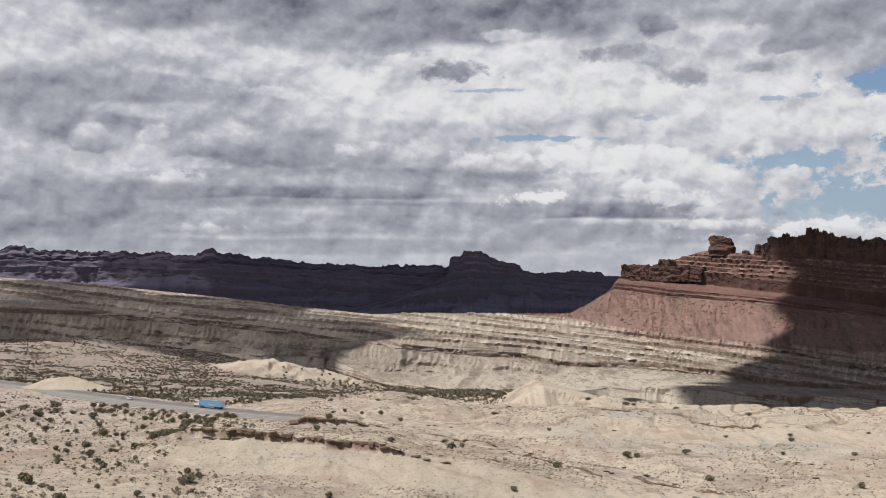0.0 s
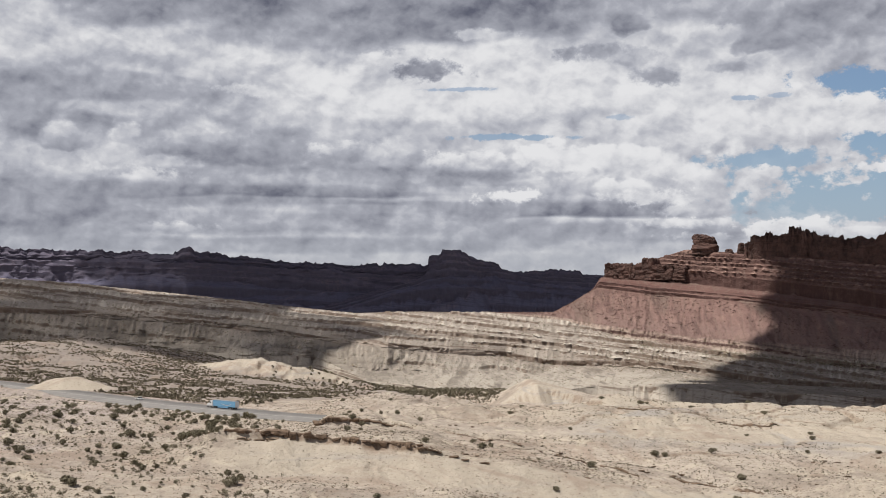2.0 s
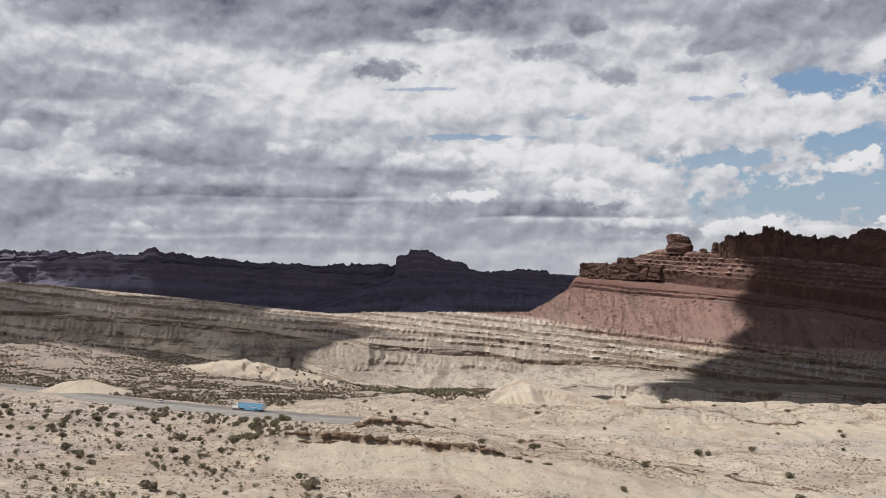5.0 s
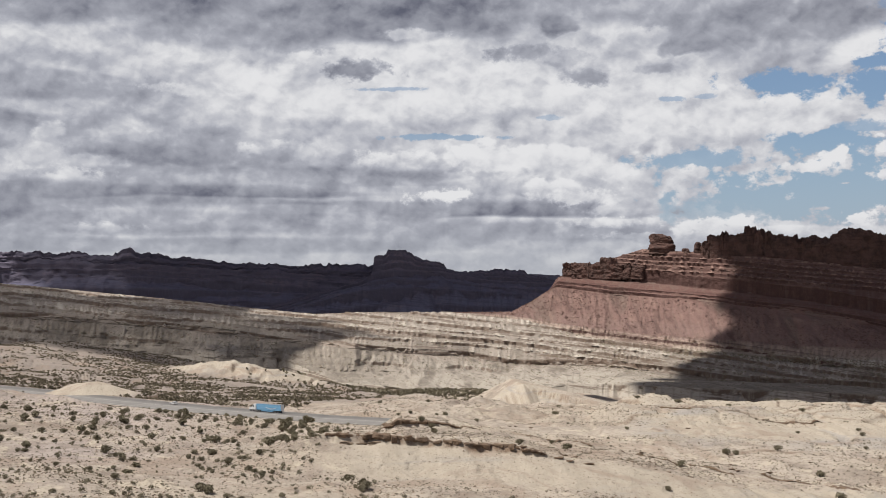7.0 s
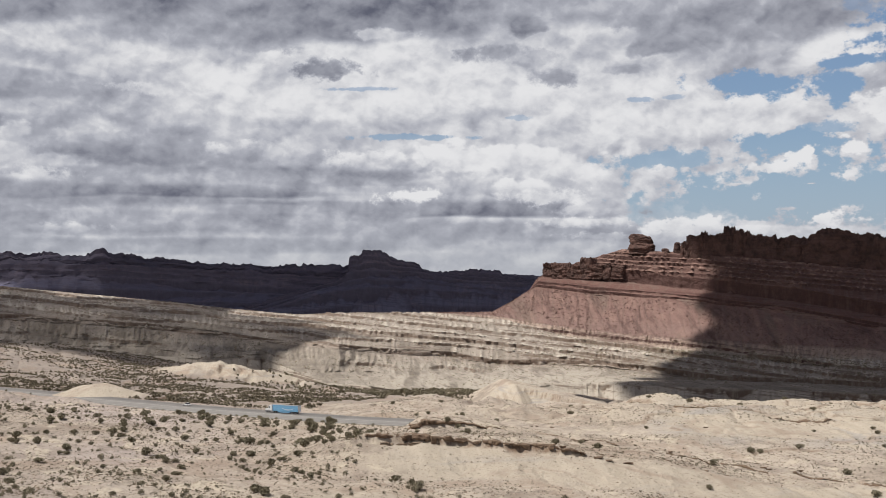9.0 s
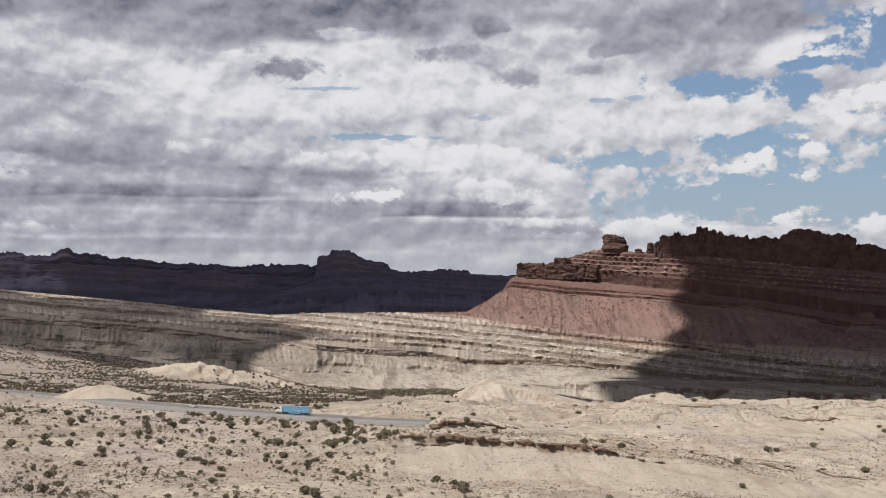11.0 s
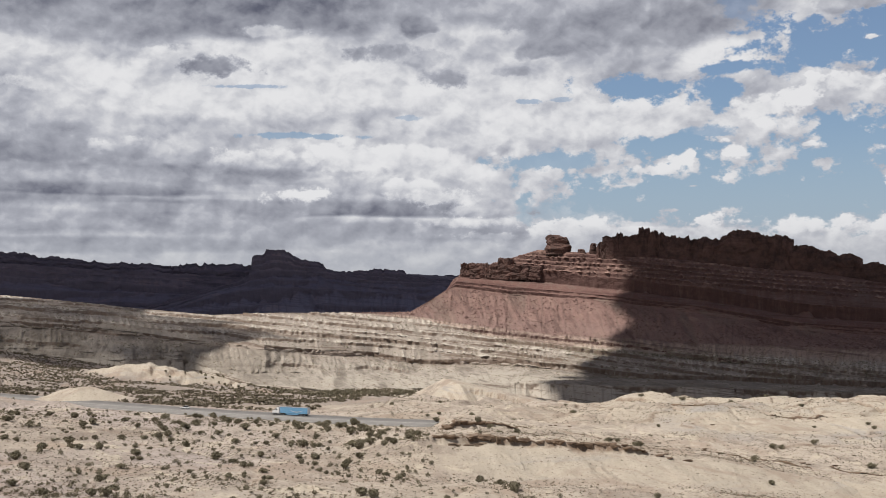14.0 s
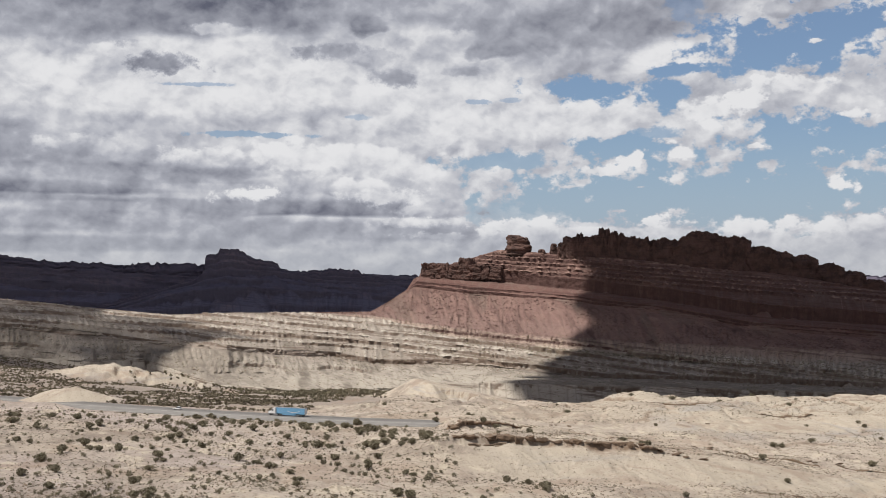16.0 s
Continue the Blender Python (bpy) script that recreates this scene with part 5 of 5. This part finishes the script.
def near_places(count, seed, small, large):
    """Places over the near slopes, in drifts, off the road and sparse on bare clay."""
    rng = np.random.default_rng(seed)
    y = 285 * (660 / 285) ** rng.random(count * 4)
    x = MIDDLE[0] + (y - 8) * np.tan(np.radians(rng.uniform(-25, 40, count * 4)))
    keep = (np.abs(y - road_y(x)) > 17) & (value_noise(x / 22, y / 22, 91) > rng.random(len(x)) * 0.8)
    keep &= ~((x > 60) & (y > 470) & (rng.random(len(x)) < 0.35))
    keep &= ~((y < ledge_line(x)) & (y > ledge_line(x) - 26) & (x > -86) & (rng.random(len(x)) < 0.9))
    places = np.stack([x, y, rng.uniform(small, 1, len(x)) ** 2 * large], -1)[keep]
    return places[:count]


def flat_places(count, seed):
    """Places over the valley flat, thick in the hollows, none on the pale mounds."""
    rng = np.random.default_rng(seed)
    y = rng.uniform(590, 1790, count * 5)
    x = MIDDLE[0] + (y - 8) * np.tan(np.radians(rng.uniform(-26, 16, count * 5)))
    keep = (y > road_y(x) + 20) & (x < -110 + 0.27 * (y - 560)) & (value_noise(x / 60, y / 40, 92) > 0.18 + 0.55 * rng.random(len(x)))
    for mx, my, wide in ((-223, 673, 30), (-225, 1470, 75), (-170, 1500, 66)):
        keep &= np.hypot(x - mx, y - my) > wide
    return np.stack([x, y, rng.uniform(0.45, 1.35, len(x))], -1)[keep][:count]


scatter("sage_tufts", "small dry sage and grass tufts on tan soil", "scrub", near_places(42000, 400, 0.40, 0.95), 6, 1.0, 0.5, 0.19, SCRUB, 400)
rng = np.random.default_rng(401)
slope = near_places(5200, 404, 0.62, 1.15)
slope = slope[(slope[:, 0] < -62 - 0.1 * (slope[:, 1] - 350)) & (slope[:, 1] < road_y(slope[:, 0]) - 18)]
scatter("young_junipers", "small rounded olive shrubs dotted over the gravel slope", "shrub", slope[:1100], 90, 1.8, 1.25, 0.15, JUNIPER, 405)
spur_top = np.column_stack([rng.uniform(-70, 250, 17000), rng.uniform(384, 670, 17000), rng.uniform(0.35, 1.0, 17000) ** 1.5 * 1.25])
spur_top = spur_top[(value_noise(spur_top[:, 0] / 34, spur_top[:, 1] / 20, 93) > 0.25 + 0.62 * rng.random(17000)) & (np.abs(spur_top[:, 1] - road_y(spur_top[:, 0])) > 17)]
scatter("dry_tufts", "small brown dry tufts dotted over the spur and slopes", "scrub", spur_top, 6, 0.9, 0.55, 0.20, SCRUB, 402)
scatter("desert_scrub", "grey-green scrub scattered over the valley flat", "scrub", flat_places(34000, 500), 12, 2.4, 1.6, 0.50, SCRUB, 500)
rng = np.random.default_rng(77)
hollow = np.stack([rng.normal(20, 75, 700), rng.normal(1440, 45, 700), rng.uniform(1.0, 1.9, 700)], -1)
hollow = np.concatenate([hollow, np.stack([rng.normal(115, 40, 130), rng.normal(1010, 16, 130), rng.uniform(0.5, 1.1, 130)], -1)])
scatter("wash_thicket", "dark green thicket along the dry wash", "thicket", hollow, 22, 2.6, 2.2, 0.6, JUNIPER, 600)


def stones(name, label, places, mat, seed):
    """Loose angular stones, joined as one mass."""
    rng = np.random.default_rng(seed)
    base = np.array(((1, 0, 0), (0, 1, 0), (-1, 0, 0), (0, -1, 0), (0.2, 0.1, 0.8), (0, 0, -0.6)), float)
    tris = np.array(((0, 1, 4), (1, 2, 4), (2, 3, 4), (3, 0, 4), (1, 0, 5), (2, 1, 5), (3, 2, 5), (0, 3, 5)))
    n = len(places)
    shape = base[None] * rng.uniform(0.55, 1.3, (n, 6, 3))
    a = rng.uniform(0, 6.28, n)
    c, s = np.cos(a)[:, None], np.sin(a)[:, None]
    size = places[:, 3:4]
    verts = np.stack([places[:, 0:1] + size * (c * shape[..., 0] - s * shape[..., 1]), places[:, 1:2] + size * (s * shape[..., 0] + c * shape[..., 1]), places[:, 2:3] + size * shape[..., 2] * 0.8], -1)
    faces = tris[None] + 6 * np.arange(n)[:, None, None]
    ob = new(name, from_faces(name, verts.reshape(-1, 3), faces.reshape(-1, 3), mat))
    return tagged(ob, label, "stones", kind="stuff")


spots = near_places(22000, 410, 0.3, 0.50)
stones("loose_stones", "small tan stones strewn over the soil", np.column_stack([spots[:, :2], height(spots[:, 0], spots[:, 1]), spots[:, 2]]), LEDGE, 700)


def on_mesh(strip, count, seed, small, large):
    """Random places on a part of the rock faces, with a size each."""
    co = np.empty(len(strip.data.vertices) * 3, np.float32)
    strip.data.vertices.foreach_get("co", co)
    corners = np.empty(len(strip.data.polygons) * 4, np.int32)
    strip.data.polygons.foreach_get("vertices", corners)
    rng = np.random.default_rng(seed)
    quad = co.reshape(-1, 3)[corners.reshape(-1, 4)[rng.integers(0, len(corners) // 4, count * 3)]].astype(float)
    u, v = rng.random((2, count * 3, 1))
    at = (quad[:, 0] * (1 - u) + quad[:, 1] * u) * (1 - v) + (quad[:, 3] * (1 - u) + quad[:, 2] * u) * v
    at = at[value_noise(at[:, 0] / 35, at[:, 1] / 60, seed) > 0.12 + 0.6 * rng.random(len(at))][:count]
    return np.column_stack([at, rng.uniform(small, 1, len(at)) ** 3 * large])


slopes = {o.name.split(".")[0]: o for o in red_mesa.children}
stones("talus_boulders", "fallen dark red boulders strewn down the talus", np.concatenate([on_mesh(slopes["talus_slope"], 8000, 31, 0.30, 2.9), on_mesh(slopes["upper_slope"], 2200, 32, 0.45, 2.2)]), TALUS, 710)
stones("ledge_boulders", "broken brown rocks along the escarpment ledges", np.concatenate([on_mesh(escarpment, 8000, 33, 0.4, 2.2), on_mesh(slopes["foot_slope"], 1600, 34, 0.45, 2.6)]), LEDGE, 720)
bits = np.concatenate([on_mesh(escarpment, 14000, 35, 0.5, 2.2), on_mesh(slopes["foot_slope"], 1500, 36, 0.5, 1.4)])
stones("ledge_scrub", "dark scrub dotting the escarpment ledges", bits, JUNIPER, 730)


# ---------------------------------------------------------------- road
def ribbon(name, x0, x1, side0, side1, lift, mat, gap=None):
    """A strip along the road between two offsets from its middle line."""
    xs = np.linspace(x0, x1, 260)
    slope = np.gradient(road_y(xs), xs)
    nx, ny = -slope / np.hypot(slope, 1), 1 / np.hypot(slope, 1)
    ends = [np.stack([xs + s * nx, road_y(xs) + s * ny, np.full_like(xs, ROAD_Z + h)], -1) for s, h in ((side0, lift - 0.6), (side0, lift), (side1, lift), (side1, lift - 0.6))]
    return new(name, grid_mesh(name, np.stack(ends), mat))


tagged(ribbon("road", -760, -46, -12.5, 12.5, 0.25, ASPHALT), "pale grey asphalt highway across the desert", "road", kind="structure")
for name, a, b in (("edge_line", -11.2, -10.9), ("edge_line", 10.9, 11.2), ("centre_line", -0.5, -0.3), ("centre_line", 0.3, 0.5)):
    tagged(ribbon(name, -700, -48, a, b, 0.27, PAINT), "white painted road line on asphalt", "road marking", kind="structure")


# ---------------------------------------------------------------- vehicles
WHITE_PAINT = plain("white_paint", (0.72, 0.72, 0.72), 0.35, 0.0, 0.04)
BLUE_PAINT = plain("blue_paint", (0.17, 0.35, 0.53), 0.4, 0.0, 0.08)
RUBBER = plain("rubber", (0.025, 0.025, 0.026), 0.85)
STEEL = plain("steel", (0.45, 0.45, 0.46), 0.35, 0.9)
DARK_GLASS = plain("dark_glass", (0.02, 0.025, 0.03), 0.08)
CHASSIS = plain("chassis", (0.05, 0.05, 0.05), 0.6)
LAMP_WHITE = plain("lamp_lens", (0.7, 0.7, 0.66), 0.2)


def on_road(x, side):
    """A pose on the road, heading to the left along it."""
    slope = float(road_y(x + 2) - road_y(x - 2)) / 4
    a = math.atan2(slope, 1)
    return Matrix.Translation((x - math.sin(a) * side, float(road_y(x)) + math.cos(a) * side, ROAD_Z + 0.25)) @ Matrix.Rotation(a + math.pi, 4, "Z")


def wheel(parent, x, y, radius, width):
    bm = bmesh.new()
    bmesh.ops.create_cone(bm, cap_ends=True, segments=20, radius1=radius, radius2=radius, depth=width, matrix=Matrix.Translation((x, y, radius)) @ Matrix.Rotation(math.pi / 2, 4, "X"))
    bmesh.ops.bevel(bm, geom=[e for e in bm.edges if e.calc_face_angle(0) > 1], offset=0.06, segments=2, affect="EDGES")
    tyre = part("wheel", bm, RUBBER, parent)
    bm = bmesh.new()
    bmesh.ops.create_cone(bm, cap_ends=True, segments=14, radius1=radius * 0.56, radius2=radius * 0.5, depth=width + 0.05, matrix=Matrix.Translation((x, y, radius)) @ Matrix.Rotation(math.pi / 2, 4, "X"))
    part("rim", bm, STEEL, tyre)


def profile(name, outline, half, mat, parent, label="", bevel=0.06):
    """A body of the given side outline (x, z), its edges rounded."""
    bm = bmesh.new()
    a = [bm.verts.new((x, -half, z)) for x, z in outline]
    b = [bm.verts.new((x, half, z)) for x, z in outline]
    bm.faces.new(a), bm.faces.new(b[::-1])
    for i in range(len(a)):
        j = (i + 1) % len(a)
        bm.faces.new((a[i], b[i], b[j], a[j]))
    bmesh.ops.recalc_face_normals(bm, faces=bm.faces)
    bmesh.ops.bevel(bm, geom=list(bm.edges), offset=bevel, segments=2, affect="EDGES")
    return part(name, bm, mat, parent, label)


def cuboid(name, size, mat, parent, label="", bevel=0.04):
    bm = bmesh.new()
    box(bm, *size, bevel=bevel)
    return part(name, bm, mat, parent, label)


def build_truck():
    """A long-haul lorry, +x ahead: sleeper tractor and a van trailer."""
    truck = tagged(new("semi_truck"), "white sleeper tractor hauling a long blue box trailer along the highway", "truck")
    profile("cab", [(5.2, 1.0), (9.2, 0.9), (9.3, 1.7), (8.9, 2.05), (7.6, 2.25), (7.0, 3.25), (6.4, 3.75), (5.2, 3.95)], 1.2, WHITE_PAINT, truck, "white cab with sleeper", 0.10)
    cuboid("windscreen", (7.05, -0.95, 2.35, 7.5, 0.95, 3.05), DARK_GLASS, truck)
    for side in (-1, 1):
        cuboid("side_window", (6.3, min(side * 1.16, side * 1.23), 2.3, 7.0, max(side * 1.16, side * 1.23), 3.0), DARK_GLASS, truck)
        cuboid("fuel_tank", (4.7, side * 0.85 - 0.3, 0.55, 6.2, side * 0.85 + 0.3, 1.1), STEEL, truck, "polished fuel tank", 0.12)
        cuboid("headlight", (9.12, side * 0.85 - 0.2, 1.1, 9.33, side * 0.85 + 0.2, 1.35), LAMP_WHITE, truck)
        cuboid("mirror", (7.2, side * 1.42 - 0.06, 2.4, 7.35, side * 1.42 + 0.06, 3.0), CHASSIS, truck)
    cuboid("bumper", (9.15, -1.15, 0.45, 9.5, 1.15, 0.95), STEEL, truck, "chrome bumper", 0.08)
    cuboid("grille", (9.25, -0.5, 1.05, 9.36, 0.5, 1.75), CHASSIS, truck)
    cuboid("chassis", (-9.6, -0.5, 0.75, 9.0, 0.5, 1.05), CHASSIS, truck)
    trailer = cuboid("trailer", (-10.6, -1.27, 1.12, 4.6, 1.27, 3.95), BLUE_PAINT, truck, "sky-blue box trailer")
    cuboid("roof_rail", (-10.62, -1.29, 3.93, 4.62, 1.29, 4.0), STEEL, trailer, "", 0.02)
    cuboid("side_skirt", (-5.6, -1.2, 0.45, 1.6, 1.2, 1.14), BLUE_PAINT, trailer, "", 0.02)
    cuboid("rear_door", (-10.66, -1.2, 1.2, -10.6, 1.2, 3.85), WHITE_PAINT, trailer, "", 0.01)
    for side in (-1, 1):
        bm = bmesh.new()
        for i in range(16):
            a, b = -0.5 + i / 16, -0.5 + (i + 1) / 16
            za, zb = 2.55 - 0.9 * math.cos(a * 3.1), 2.55 - 0.9 * math.cos(b * 3.1)
            ha, hb = 0.12 + 0.70 * (0.5 - abs(a)), 0.12 + 0.70 * (0.5 - abs(b))
            y = side * 1.276
            bm.faces.new([bm.verts.new(p) for p in ((-4.5 + 7 * a, y, za), (-4.5 + 7 * b, y, zb), (-4.5 + 7 * b, y, zb + hb), (-4.5 + 7 * a, y, za + ha))])
        bmesh.ops.solidify(bm, geom=list(bm.faces), thickness=0.004)
        part("painted_swoosh", bm, WHITE_PAINT, trailer, "white curved stripe")
    for x in (8.3, 4.0, 2.7, -7.6, -8.9):
        for side in (-1, 1):
            wheel(truck, x, side * 1.0, 0.5, 0.5 if x < 8 else 0.3)
    for side in (-1, 1):
        cuboid("landing_leg", (0.9, side * 0.7 - 0.08, 0.35, 1.1, side * 0.7 + 0.08, 1.1), CHASSIS, truck)
        bm = bmesh.new()
        bmesh.ops.create_cone(bm, cap_ends=True, segments=10, radius1=0.09, radius2=0.09, depth=2.6, matrix=Matrix.Translation((5.05, side * 1.05, 2.6)))
        part("exhaust_stack", bm, STEEL, truck)
    return truck


truck = build_truck()
truck.matrix_world = on_road(-120, 6.0)


def build_car(mat, label):
    car = tagged(new("car"), label, "car")
    profile("body", [(-2.3, 0.35), (2.3, 0.35), (2.35, 0.75), (1.3, 0.95), (-2.2, 1.0), (-2.35, 0.7)], 0.9, mat, car, "", 0.08)
    profile("cabin", [(-1.9, 0.95), (0.9, 0.95), (0.1, 1.5), (-1.4, 1.5)], 0.78, DARK_GLASS, car, "dark windows", 0.06)
    cuboid("roof", (-1.35, -0.74, 1.46, 0.1, 0.74, 1.54), mat, car)
    for side in (-1, 1):
        cuboid("headlight", (2.2, side * 0.65 - 0.15, 0.6, 2.36, side * 0.65 + 0.15, 0.75), LAMP_WHITE, car)
        for x in (-1.4, 1.45):
            wheel(car, x, side * 0.8, 0.34, 0.22)
    return car


build_car(WHITE_PAINT, "small white car on the highway").matrix_world = on_road(-170, 6.0)
